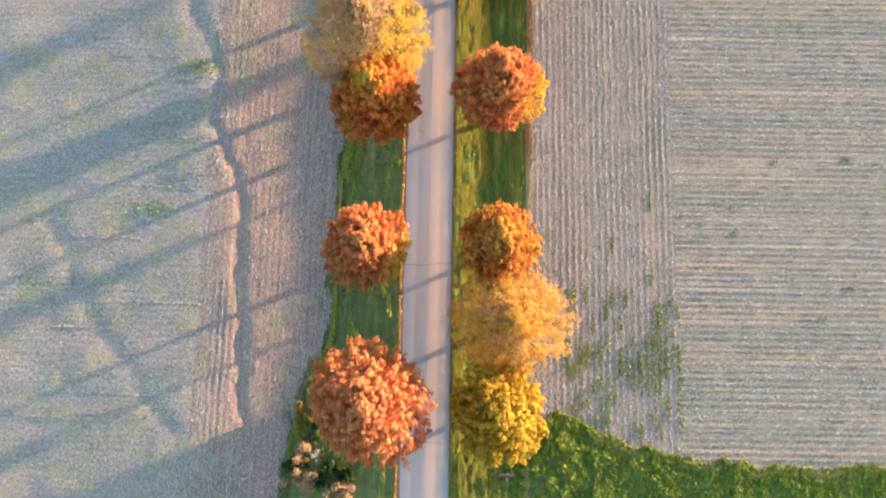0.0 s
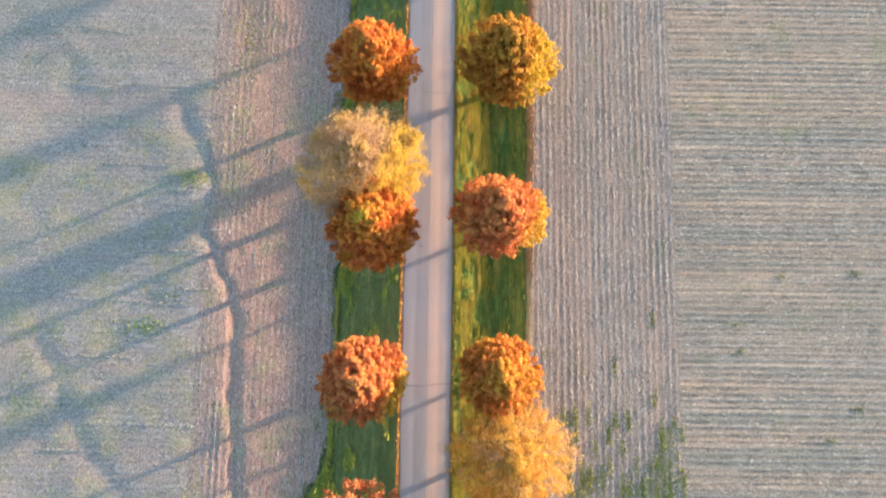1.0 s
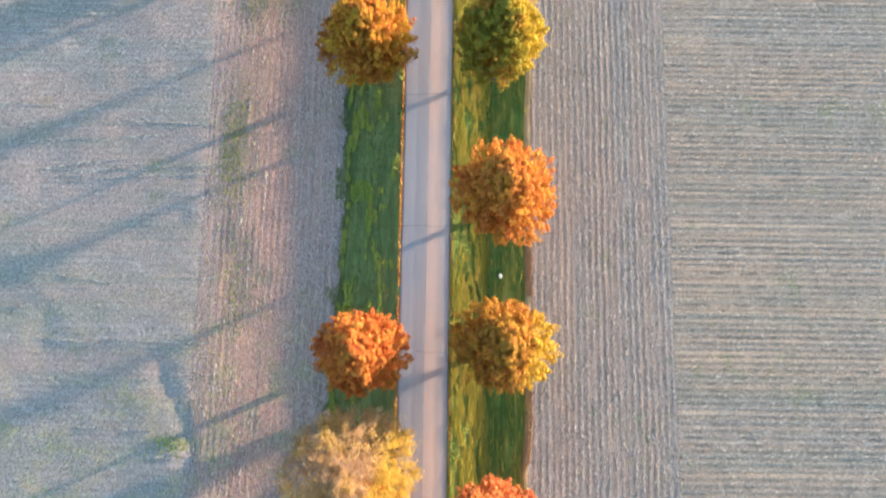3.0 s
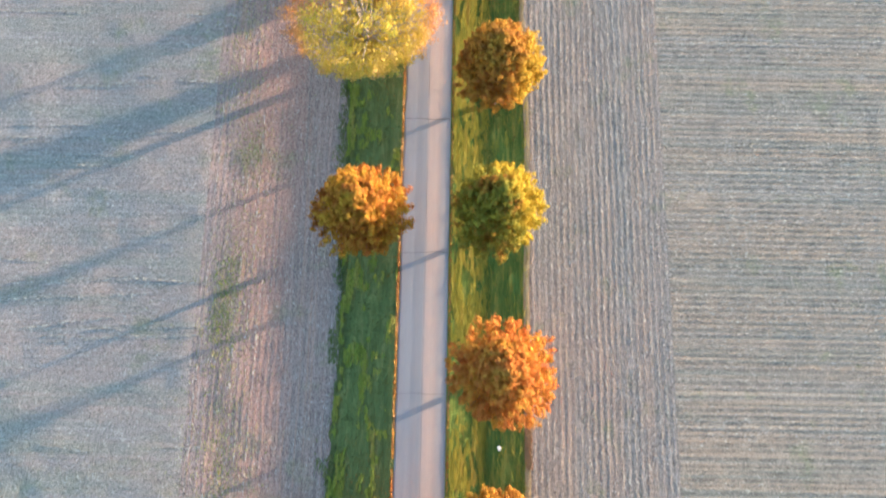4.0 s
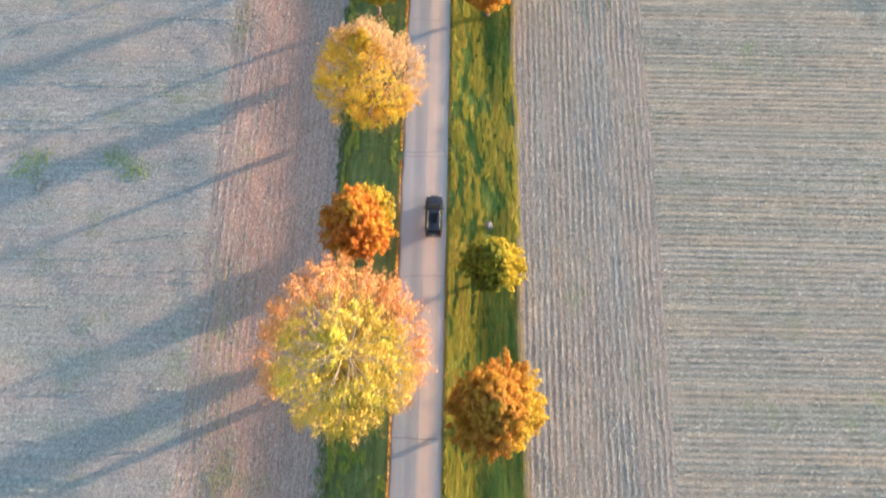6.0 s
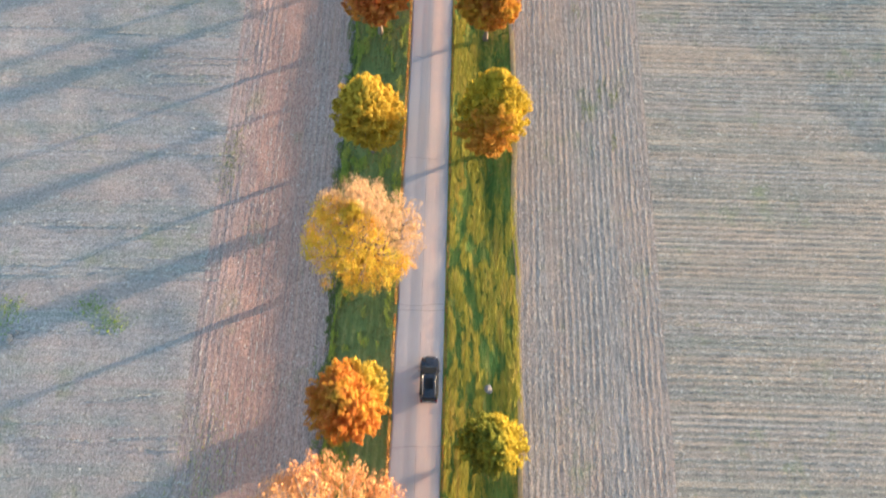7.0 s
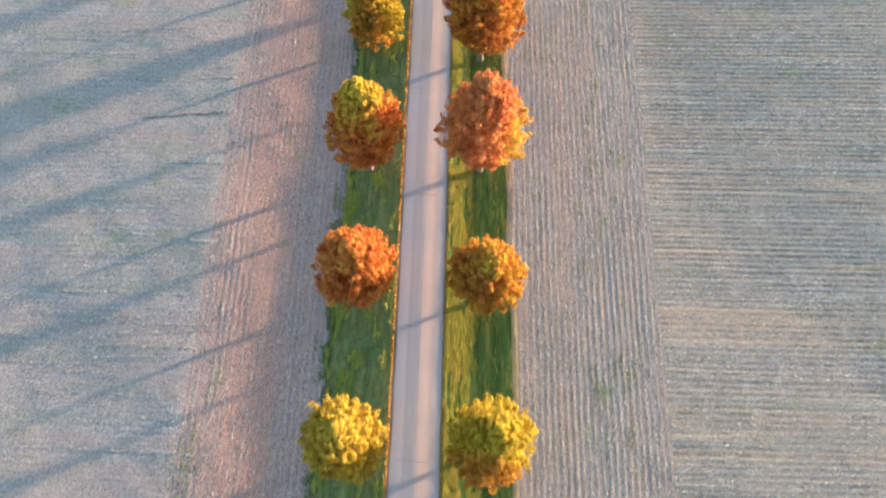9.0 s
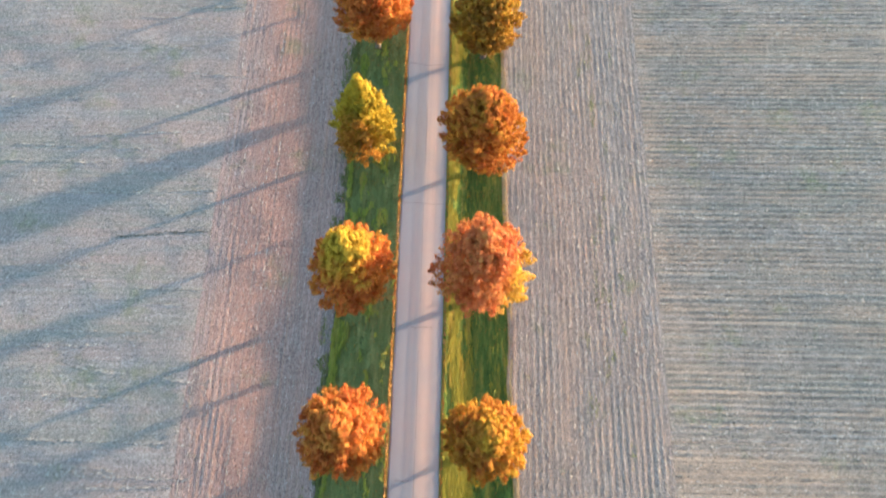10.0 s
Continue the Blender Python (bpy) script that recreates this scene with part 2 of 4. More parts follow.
def leaf_material(name, a, b, c, tr=0.40, rim=None, cap=None, fine=0.4, side=None):
    """Leaves in three colours that drift through the crown and from tuft to tuft; rim: colour of the outer twigs and
    where it sets in; cap: colour of the top and the heights between which it comes; side: colour of one side, on some
    trees painted sunlight, its direction and where it begins.
    """
    m = Mat(name, 0.7, 0, 0.08)
    p = m.coords()
    n = m.mix(fine, m.noise(p, 0.24, 3, 0.6), m.noise(p, 1.1, 3, 0.6))
    col = m.ramp(n, [(0.40, a), (0.50, b), (0.60, c)])
    if rim:
        sep = m.t.nodes.new("ShaderNodeVectorMath")
        sep.operation = "LENGTH"
        flat = m.coords((1.0 / rim[1], 1.0 / rim[1], 0.0))
        flat.node.inputs["Location"].default_value = (-0.06, 0.33, 0.0)
        m.link(flat, sep.inputs[0])
        col = m.mix(m.ramp(sep.outputs["Value"], [(0.82, (0, 0, 0)), (1.1, (0.85, 0.85, 0.85))]), col, rim[0])
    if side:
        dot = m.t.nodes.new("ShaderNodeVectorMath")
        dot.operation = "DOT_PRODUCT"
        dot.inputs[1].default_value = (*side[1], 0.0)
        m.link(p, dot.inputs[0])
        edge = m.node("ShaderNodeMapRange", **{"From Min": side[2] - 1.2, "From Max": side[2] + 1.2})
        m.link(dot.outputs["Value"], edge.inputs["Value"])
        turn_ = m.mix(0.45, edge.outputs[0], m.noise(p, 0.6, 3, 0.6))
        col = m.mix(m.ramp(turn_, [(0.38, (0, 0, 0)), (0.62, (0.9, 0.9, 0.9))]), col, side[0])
    if cap:
        zed = m.t.nodes.new("ShaderNodeSeparateXYZ")
        m.link(p, zed.inputs[0])
        rng = m.node("ShaderNodeMapRange", **{"From Min": cap[1], "From Max": cap[2]})
        m.link(zed.outputs[2], rng.inputs["Value"])
        lift = m.mix(0.5, rng.outputs[0], m.noise(p, 0.5, 2, 0.5))
        col = m.mix(m.ramp(lift, [(0.46, (0, 0, 0)), (0.66, (0.9, 0.9, 0.9))]), col, cap[0])
    col = m.mix(0.8, col, m.ramp(m.rand(), [(0.0, (0.55, 0.53, 0.51)), (0.5, (0.64, 0.64, 0.64)), (1.0, (0.73, 0.73, 0.73))]), "MULTIPLY")
    col = m.mix(0.025, col, (0.45, 0.45, 0.45))
    return m.colour(col).translucent(col, tr).m


LEAF = {
    "red": leaf_material("leaves_red_orange", (0.68, 0.19, 0.045), (0.84, 0.31, 0.06), (0.89, 0.46, 0.08)),
    "copper": leaf_material("leaves_copper_salmon", (0.76, 0.23, 0.09), (0.88, 0.33, 0.125), (0.90, 0.43, 0.16), 0.22, None, None, 0.55),
    # gold side of the next two is low sunlight painted into the leaves
    "coppergold": leaf_material("leaves_copper_sunlit_side", (0.76, 0.245, 0.09), (0.87, 0.34, 0.12), (0.89, 0.44, 0.13), fine=0.5, side=((0.86, 0.60, 0.07), (0.94, -0.34), 3.3)),
    "russet": leaf_material("leaves_russet_sunlit_side", (0.59, 0.26, 0.055), (0.68, 0.36, 0.055), (0.74, 0.46, 0.06), side=((0.80, 0.58, 0.06), (0.94, -0.2), 2.4)),
    "orange": leaf_material("leaves_orange", (0.72, 0.26, 0.06), (0.82, 0.37, 0.07), (0.86, 0.50, 0.065)),
    "redgreen": leaf_material("leaves_red_with_yellow_top", (0.70, 0.18, 0.045), (0.82, 0.28, 0.055), (0.85, 0.41, 0.06), 0.32, None, ((0.80, 0.60, 0.05), 10.5, 19.0)),
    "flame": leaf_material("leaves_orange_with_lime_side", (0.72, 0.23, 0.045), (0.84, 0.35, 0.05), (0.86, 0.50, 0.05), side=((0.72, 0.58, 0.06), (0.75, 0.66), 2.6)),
    "honey": leaf_material("leaves_honey", (0.76, 0.50, 0.26), (0.84, 0.56, 0.10), (0.84, 0.44, 0.10), 0.5, None, None, 0.3),
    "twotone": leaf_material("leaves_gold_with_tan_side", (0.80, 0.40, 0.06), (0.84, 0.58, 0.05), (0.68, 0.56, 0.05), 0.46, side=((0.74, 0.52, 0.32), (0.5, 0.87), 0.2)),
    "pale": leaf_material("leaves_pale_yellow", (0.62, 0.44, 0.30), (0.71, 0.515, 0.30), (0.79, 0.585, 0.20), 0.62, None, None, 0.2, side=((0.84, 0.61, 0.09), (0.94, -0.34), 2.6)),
    "yellow": leaf_material("leaves_yellow", (0.70, 0.40, 0.035), (0.78, 0.53, 0.045), (0.80, 0.61, 0.07)),
    "amber": leaf_material("leaves_amber", (0.60, 0.22, 0.04), (0.73, 0.36, 0.045), (0.82, 0.55, 0.05)),
    "lemon": leaf_material("leaves_lemon_green", (0.66, 0.46, 0.045), (0.76, 0.545, 0.05), (0.80, 0.60, 0.07)),
    # yellow side of lime and green puts the sun's side into the leaf colour
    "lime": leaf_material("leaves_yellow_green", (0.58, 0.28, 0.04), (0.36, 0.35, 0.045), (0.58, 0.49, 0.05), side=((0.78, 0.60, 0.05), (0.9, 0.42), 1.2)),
    "green": leaf_material("leaves_green_sunlit_side", (0.23, 0.27, 0.035), (0.34, 0.35, 0.04), (0.50, 0.46, 0.04), side=((0.76, 0.60, 0.05), (0.96, 0.26), 0.8)),
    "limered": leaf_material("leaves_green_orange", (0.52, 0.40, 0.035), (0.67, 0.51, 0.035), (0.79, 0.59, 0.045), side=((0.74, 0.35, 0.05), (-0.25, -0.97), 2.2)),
    "bronze": leaf_material("leaves_bronze", (0.40, 0.20, 0.035), (0.56, 0.32, 0.04), (0.72, 0.48, 0.045)),
    "rust": leaf_material("leaves_rust", (0.54, 0.17, 0.04), (0.68, 0.27, 0.045), (0.78, 0.45, 0.05)),
    "gold": leaf_material("leaves_gold_tipped", (0.78, 0.56, 0.15), (0.80, 0.62, 0.08), (0.62, 0.60, 0.09), 0.26, ((0.87, 0.42, 0.20), 7.6)),
    "scrub": leaf_material("leaves_russet_scrub", (0.62, 0.40, 0.24), (0.74, 0.52, 0.32), (0.50, 0.38, 0.16)),
    "leafy": leaf_material("leaves_dark_green", (0.06, 0.11, 0.03), (0.10, 0.17, 0.04), (0.22, 0.24, 0.05)),
}


# ---------------------------------------------------------------- mesh helpers
def mesh_of(name, verts, faces, material, parent=None, label="", smooth=False):
    """One mesh object from arrays of points and of equal-sized faces."""
    verts = np.asarray(verts, dtype=np.float32).reshape(-1, 3)
    faces = np.asarray(faces, dtype=np.int32)
    k = faces.shape[1]
    me = bpy.data.meshes.new(name)
    me.vertices.add(len(verts))
    me.vertices.foreach_set("co", verts.ravel())
    me.loops.add(faces.size)
    me.loops.foreach_set("vertex_index", faces.ravel())
    me.polygons.add(len(faces))
    me.polygons.foreach_set("loop_start", np.arange(0, faces.size, k, dtype=np.int32))
    me.polygons.foreach_set("loop_total", np.full(len(faces), k, dtype=np.int32))
    if smooth:
        me.polygons.foreach_set("use_smooth", np.ones(len(faces), dtype=bool))
    me.update(calc_edges=True)
    me.materials.append(material)
    ob = new(name, me)
    ob.parent = parent
    if label:
        ob["label"] = label
    return ob


def part(name, bm, material, parent, label="", smooth=False):
    me = bpy.data.meshes.new(name)
    if smooth:
        for f in bm.faces:
            f.smooth = True
    bm.to_mesh(me)
    bm.free()
    me.materials.append(material)
    ob = new(name, me)
    ob.parent = parent
    if label:
        ob["label"] = label
    return ob


def grid(xs, ys, fz):
    """Points and quads of a sheet; xs may be one row or a row for each y."""
    ys = np.asarray(ys, float)
    xs = np.asarray(xs, float)
    if xs.ndim == 1:
        xs = np.repeat(xs[None, :], len(ys), 0)
    yy = np.repeat(ys[:, None], xs.shape[1], 1)
    v = np.stack([xs, yy, fz(xs, yy)], -1).reshape(-1, 3)
    n, m = xs.shape
    i = (np.arange(n - 1)[:, None] * m + np.arange(m - 1)[None, :]).ravel()
    return v, np.stack([i, i + 1, i + m + 1, i + m], 1)


def lattice(ix, iy, seed):
    h = (ix * 374761393 + iy * 668265263 + seed * 974634541) & 0x7FFFFFFF
    h = ((h ^ (h >> 13)) * 1274126177) & 0x7FFFFFFF
    return ((h ^ (h >> 16)) & 0xFFFF) / 65535.0 * 2 - 1


def rough(x, y, size, seed=0):
    """Smooth random height between -1 and 1 with features of the given size."""
    x, y = np.asarray(x) / size, np.asarray(y) / size
    ix, iy = np.floor(x).astype(np.int64), np.floor(y).astype(np.int64)
    fx, fy = x - ix, y - iy
    fx, fy = fx * fx * (3 - 2 * fx), fy * fy * (3 - 2 * fy)
    a, b = lattice(ix, iy, seed), lattice(ix + 1, iy, seed)
    c, d = lattice(ix, iy + 1, seed), lattice(ix + 1, iy + 1, seed)
    return (a + (b - a) * fx) * (1 - fy) + (c + (d - c) * fx) * fy


def ease(a, b, x):
    t = np.clip((x - a) / (b - a), 0, 1)
    return t * t * (3 - 2 * t)


# ---------------------------------------------------------------- the lie of the land
Y0, Y1 = -32.0, 246.0
HEAD_R, HEAD_L = 29.2, -27.0                          # where the headland rows end


def ditch_x(y):
    return np.interp(y, [-20, 24, 84, 110, 117, 130, 138, 150, 190, 250], [7.1, 7.1, 7.6, 7.7, 8.4, 10.2, 8.4, 7.4, 5.9, 5.7])


def ditch_depth(y):
    return np.interp(y, [-14, -10, 107, 114, 121, 132, 138, 145], [0.10, 0.70, 0.70, 0.42, 0.06, 0.06, 0.36, 0.66])


def right_edge(y):
    return np.interp(y, [-20, 24, 84, 144, 190, 240], [11.4, 11.6, 12.1, 11.4, 10.5, 10.4]) + 0.25 * rough(y, 0 * y, 6, 5)


def left_edge(y):
    return np.interp(y, [-30, -14, -9, 0, 10, 24, 84, 144, 190, 240], [-16.2, -15.6, -15.0, -11.6, -10.8, -10.7, -9.9, -11.2, -10.4, -10.4]) + 0.35 * rough(y, 0 * y, 5, 6) + 0.2 * rough(y, 0 * y, 1.2, 66)


def left_drop(y):
    return np.interp(y, [0, 50, 85, 150, 190], [0.85, 0.85, 1.05, 1.05, 0.98])


RILL_A = ([-14, -11.8, -5.6, 1.5, 7.5, 12.9, 17.7, 21.9, 26.8, 34.8, 40.0, 46.0], [-20.0, -20.2, -21.5, -21.5, -22.8, -22.4, -23.0, -25.3, -27.0, -26.9, -30.1, -33.0])
RILL_B = ([-14, -10.8, -4.5, 1.2, 5.8, 12.5, 20.0], [-27.5, -29.3, -34.4, -38.9, -42.3, -45.0, -47.0])


def height(x, y):
    """Ground level: road bank, ditch and fields."""
    x, y = np.asarray(x, float), np.asarray(y, float)
    xb, d, xr = ditch_x(y), ditch_depth(y), right_edge(y)
    down = np.clip((x - ROAD - 0.3) / (xb - ROAD - 0.3), 0, 1)
    up = np.clip((xr + 0.2 - x) / (xr + 0.2 - xb), 0, 1)
    right = -d * np.where(x < xb, down, up * (0.8 + 0.2 * up))
    xl, dl = left_edge(y), left_drop(y)
    t = np.clip((-ROAD - x) / np.maximum(-ROAD - xl, 0.5), 0, 1)
    left = -dl * (0.75 * t + 0.25 * t * t * (3 - 2 * t))
    return np.where(x > 0, right, left)


def field_height(x, y):
    x, y = np.asarray(x, float), np.asarray(y, float)
    calm = np.where(x > 0, 0.35, 1.0)
    z = height(x, y) + calm * (0.10 * rough(x, y, 9, 1) + 0.04 * rough(x, y, 2.5, 2)) + 0.004 * rough(x, y, 0.7, 3)
    # the corn field rises gently beyond a slanting fold
    fold = 0.77 * (x - 54.0) + 0.64 * (y - 157.0)
    z = z + 0.034 * np.clip(np.minimum(fold, x - HEAD_R - 2.0), 0, 60)
    # the west field falls away from the road
    z = z - 0.025 * np.clip(-28.0 - x, 0, 70)
    for (ry, rx), w, dep in ((RILL_A, 0.8, 0.15), (RILL_B, 1.1, 0.09)):
        c = np.interp(y, ry, rx) + 0.45 * rough(y, 0 * y, 2.2, 9) + 0.2 * rough(y, 0 * y, 0.8, 10)
        fade = ease(ry[0] - 4, ry[0], y) * (1 - ease(ry[-1] - 6, ry[-1], y))
        z = z - dep * fade * np.exp(-(((x - c) / w) ** 2))
    return z


def rows_along(x, y):
    wave = 0.14 * rough(x, y, 3.0, 45) + 0.09 * rough(x, y, 0.9, 46)
    return field_height(x, y) + 0.015 * np.cos(2 * np.pi * (x + wave) / 0.76) * np.clip(0.6 + 0.7 * rough(x, y / 8, 1.4, 8), 0.1, 1.2) * ease(0.0, 2.5, np.abs(x - HEAD_L)) * ease(0.0, 1.2, np.abs(x - HEAD_R))


def rows_across(x, y):
    deep = np.where(x > 0, 0.0125, 0.007) * np.clip(0.75 + 0.55 * rough(0 * x, y, 4.0, 15) + 0.35 * rough(x / 12, y, 1.3, 16), 0.15, 1.3)
    return field_height(x, y) - 0.14 * ease(72.5, 75.5, np.abs(x)) + deep * np.cos(2 * np.pi * y / 0.76) * (0.7 + 0.5 * rough(x, y, 1.7, 8)) * ease(0.0, 2.5, np.abs(x - HEAD_L)) * ease(0.0, 1.2, np.abs(x - HEAD_R))


fine_y = np.arange(Y0, Y1 + 0.1, 0.19)
mid_y = np.arange(Y0, Y1 + 0.1, 0.4)


def fan(f, to, step, ys):
    """Rows of x from the edge f(y) to a straight line."""
    e = f(ys)
    n = int(abs(to - e.mean()) / step)
    return e[:, None] + (to - e)[:, None] * np.linspace(0, 1, n)[None, :]


def structure(ob, label, category):
    return tagged(ob, label, category, kind="structure")


# the sheet that reaches the horizon, sunk a little under the modelled fields
gx = np.concatenate([[-2500, -900, -400, -200, -120, -82], np.arange(-78, 79, 2.0), [82, 120, 200, 400, 900, 2500]])
gy = np.concatenate([[-2500, -900, -400, -200, -90, -44, -36], np.arange(Y0, Y1 + 1, 3.0), [252, 262, 300, 420, 700, 1200, 2600]])


def sunk(x, y):
    inside = (np.abs(x) < 71) & (y > Y0 + 1) & (y < Y1 - 1)
    far = np.clip(np.maximum(np.abs(x) / 600, np.abs(y) / 900), 0, 1)
    return field_height(x, np.clip(y, Y0, Y1)) - np.where(inside, 0.75, 0.02) - 0.35 * (np.abs(x) < 4) + 3 * far * rough(x, y, 300, 4) * far


v, f = grid(gx, gy, sunk)
structure(mesh_of("ground", v, f, M_GROUND, smooth=True), "harvested farmland of pale stubble reaching the horizon", "ground")

v, f = grid(fan(right_edge, HEAD_R, 0.19, mid_y), mid_y, rows_along)
structure(mesh_of("headland_east", v, f, M_CORN_Y, smooth=True), "headland of pale corn stubble rows running along the road", "field")
v, f = grid(np.arange(HEAD_R, 76.9, 1.6), fine_y, rows_across)
structure(mesh_of("field_east", v, f, M_CORN_X, smooth=True), "harvested corn field with stubble rows across the road direction", "field")
v, f = grid(fan(left_edge, HEAD_L, 0.19, mid_y), mid_y, rows_along)
structure(mesh_of("headland_west", v, f[:, ::-1], M_LEFT_Y, smooth=True), "pinkish stubble headland below the road bank", "field")
v, f = grid(np.append(np.linspace(-76.5, HEAD_L, 46), HEAD_L + 1.2), fine_y, lambda x, y: rows_across(x, y) - 0.06 * (x > HEAD_L + 0.5))
structure(mesh_of("field_west", v, f, M_LEFT_X, smooth=True), "harvested stubble field with washed-out rills and green patches", "field")


# ---------------------------------------------------------------- road and verges
def long_ys(step):
    return np.concatenate([[-600, -250, -90, -50], np.arange(Y0, Y1, step), [260, 320, 500, 900]])


def road_z(x, y):
    return 0.085 * (1 - np.sqrt((x / ROAD) ** 2 + 0.002)) - 0.012 * np.exp(-((np.abs(x) - 1.35) / 0.35) ** 2) + 0.008 * rough(x, y, 3, 12)


ys = long_ys(1.0)
edge_l, edge_r = -ROAD + 0.10 * rough(ys, 0 * ys, 3, 13), ROAD + 0.08 * rough(ys, 0 * ys, 3, 14)
across = np.linspace(0, 1, 25)
xs = edge_l[:, None] + (edge_r - edge_l)[:, None] * across[None, :]
top, quads = grid(xs, ys, road_z)
n, m = xs.shape
low = top.copy().reshape(n, m, 3)[:, [0, -1], :].reshape(-1, 3)
low[:, 2] -= 0.30
k = np.arange(n - 1)
base = n * m
side_l = np.stack([k * m, (k + 1) * m, base + 2 * (k + 1), base + 2 * k], 1)
side_r = np.stack([k * m + m - 1, base + 2 * k + 1, base + 2 * (k + 1) + 1, (k + 1) * m + m - 1], 1)
road = mesh_of("road", np.vstack([top, low]), np.vstack([quads, side_l, side_r]), M_ROAD)
structure(road, "pale weathered asphalt country road with faint seams", "road")


def verge_r(x, y):
    return height(x, y) - 0.03 + 0.055 * (1 - ease(0.15, 0.7, x - ROAD)) + (0.035 * rough(x, y, 0.8, 21) + 0.05 * rough(x, y / 4, 1.6, 22)) * ease(0.3, 1.3, x - ROAD) * (1 - ease(-0.9, 0.0, x - right_edge(y))) - 0.10 * ease(0.1, 0.6, x - right_edge(y))


def verge_l(x, y):
    return height(x, y) - 0.03 + 0.035 * rough(x, y, 0.8, 23) + 0.05 * rough(x, y / 3, 2.2, 24)


ys = long_ys(0.5)
yc = np.clip(ys, Y0, Y1)
u = np.linspace(0, 1, 44)
v, f = grid((ROAD - 0.05) + (right_edge(yc) + 0.9 - ROAD)[:, None] * u[None, :], ys, verge_r)
structure(mesh_of("verge_east", v, f, M_TURF_R, smooth=True), "grassy roadside ditch with a sunlit and a shaded slope", "verge")
v, f = grid(-(ROAD - 0.05) + (left_edge(yc) - 0.3 + ROAD)[:, None] * u[None, :], ys, verge_l)
structure(mesh_of("verge_west", v, f[:, ::-1], M_TURF_L, smooth=True), "shaded dark green grass bank falling from the road", "verge")

# the seam along the crown, broken here and there
seam = np.random.default_rng(6)
y = Y0
while y < Y1:
    n_ = int(seam.uniform(14, 40))
    py = y + np.arange(n_) * 0.6
    px = 0.05 + 0.03 * rough(py, 0 * py, 2.5, 71)
    w = 0.013 + 0.008 * rough(py, 0 * py, 1.2, 72)
    a = np.stack([px - w, py, road_z(px, py) + 0.006], 1)
    b = np.stack([px + w, py, road_z(px, py) + 0.006], 1)
    i = np.arange(n_ - 1)
    mesh_of("seam", np.vstack([a, b]), np.stack([i, i + n_, i + n_ + 1, i + 1], 1), M_TAR, road)
    y = py[-1] + seam.uniform(0.5, 5)

# a low ridge of dry earth between ditch and stubble
M_EDGE = turf_material("dry_earth_and_dead_grass", [(0.3, (0.22, 0.20, 0.10)), (0.48, (0.36, 0.28, 0.16)), (0.7, (0.50, 0.36, 0.22))])


def ridge_z(x, y):
    off = (x - right_edge(y) - 0.15) / 0.25
    return height(x, y) + 0.02 + np.maximum(0.0, 0.012 + 0.012 * rough(x, y, 1.5, 81) + 0.012 * rough(0 * y, y, 6, 82)) * np.exp(-off * off)


ys = np.arange(Y0, Y1, 0.5)
v, f = grid(right_edge(ys)[:, None] + np.linspace(-0.2, 0.5, 7)[None, :], ys, ridge_z)
structure(mesh_of("field_margin", v, f, M_EDGE, smooth=True), "low dry earth ridge between ditch grass and stubble", "field margin")

# seams and cracks sealed across the road
cracks = np.random.default_rng(5)
for y in list(np.arange(-26, 240, 17.3)) + [-15.6, 127.2]:
    y = float(y + cracks.uniform(-3, 3)) if y not in (-15.6, 127.2) else float(y)
    x0, x1 = (-ROAD + 0.15, ROAD - 0.15) if cracks.random() < 0.5 else sorted(cracks.uniform(-2.7, 2.7, 2))
    px = np.linspace(x0, x1, 18)
    py = y + np.cumsum(cracks.normal(0, 0.05, 18))
    w = cracks.uniform(0.02, 0.05)
    a = np.stack([px, py - w, road_z(px, py) + 0.006], 1)
    b = np.stack([px, py + w, road_z(px, py) + 0.006], 1)
    i = np.arange(17)
    mesh_of("crack", np.vstack([a, b]), np.stack([i, i + 1, i + 19, i + 18], 1), M_TAR, road)


# ---------------------------------------------------------------- scattered small stuff
def unit(a):
    return a / np.maximum(np.linalg.norm(a, axis=1, keepdims=True), 1e-9)


def blades(name, p, size, width, lean, material, label, rng, category, kind="stuff"):
    """Upright tapered blades, one triangle each."""
    n = len(p)
    az = rng.uniform(0, 2 * np.pi, n)
    side = np.stack([np.cos(az), np.sin(az), 0 * az], 1)
    tilt = rng.normal(0, lean, (n, 2))
    tip = np.stack([tilt[:, 0], tilt[:, 1], np.ones(n)], 1) * size[:, None]
    w = (width * rng.uniform(0.6, 1.4, n))[:, None] / 2
    v = np.stack([p - side * w, p + side * w, p + tip], 1).reshape(-1, 3)
    f = np.arange(3 * n).reshape(-1, 3)
    return tagged(mesh_of(name, v, f, material), label, category, kind=kind)


def flakes(name, p, length, width, material, label, rng, category, heading=None, spread=3.14, tilt=0.11, roll=0.2):
    """Lying strips, one quad each."""
    n = len(p)
    az = rng.uniform(0, 2 * np.pi, n) if heading is None else heading + rng.normal(0, spread, n)
    a = np.stack([np.cos(az), np.sin(az), rng.normal(0, tilt, n)], 1)
    b = np.stack([-np.sin(az), np.cos(az), rng.normal(0, roll, n)], 1)
    a = unit(a) * (length * rng.uniform(0.5, 1.4, n))[:, None] / 2
    b = unit(b) * (width * rng.uniform(0.6, 1.4, n))[:, None] / 2
    p = p + np.array([0, 0, 1.0]) * (np.abs(a[:, 2:3]) + 0.01)
    v = np.stack([p - a - b, p + a - b * 0.7, p + a + b, p - a + b * 0.8], 1).reshape(-1, 3)
    f = np.arange(4 * n).reshape(-1, 4)
    return tagged(mesh_of(name, v, f, material), label, category, kind="stuff")


def on(x, y, fz):
    return np.stack([x, y, fz(x, y)], 1)


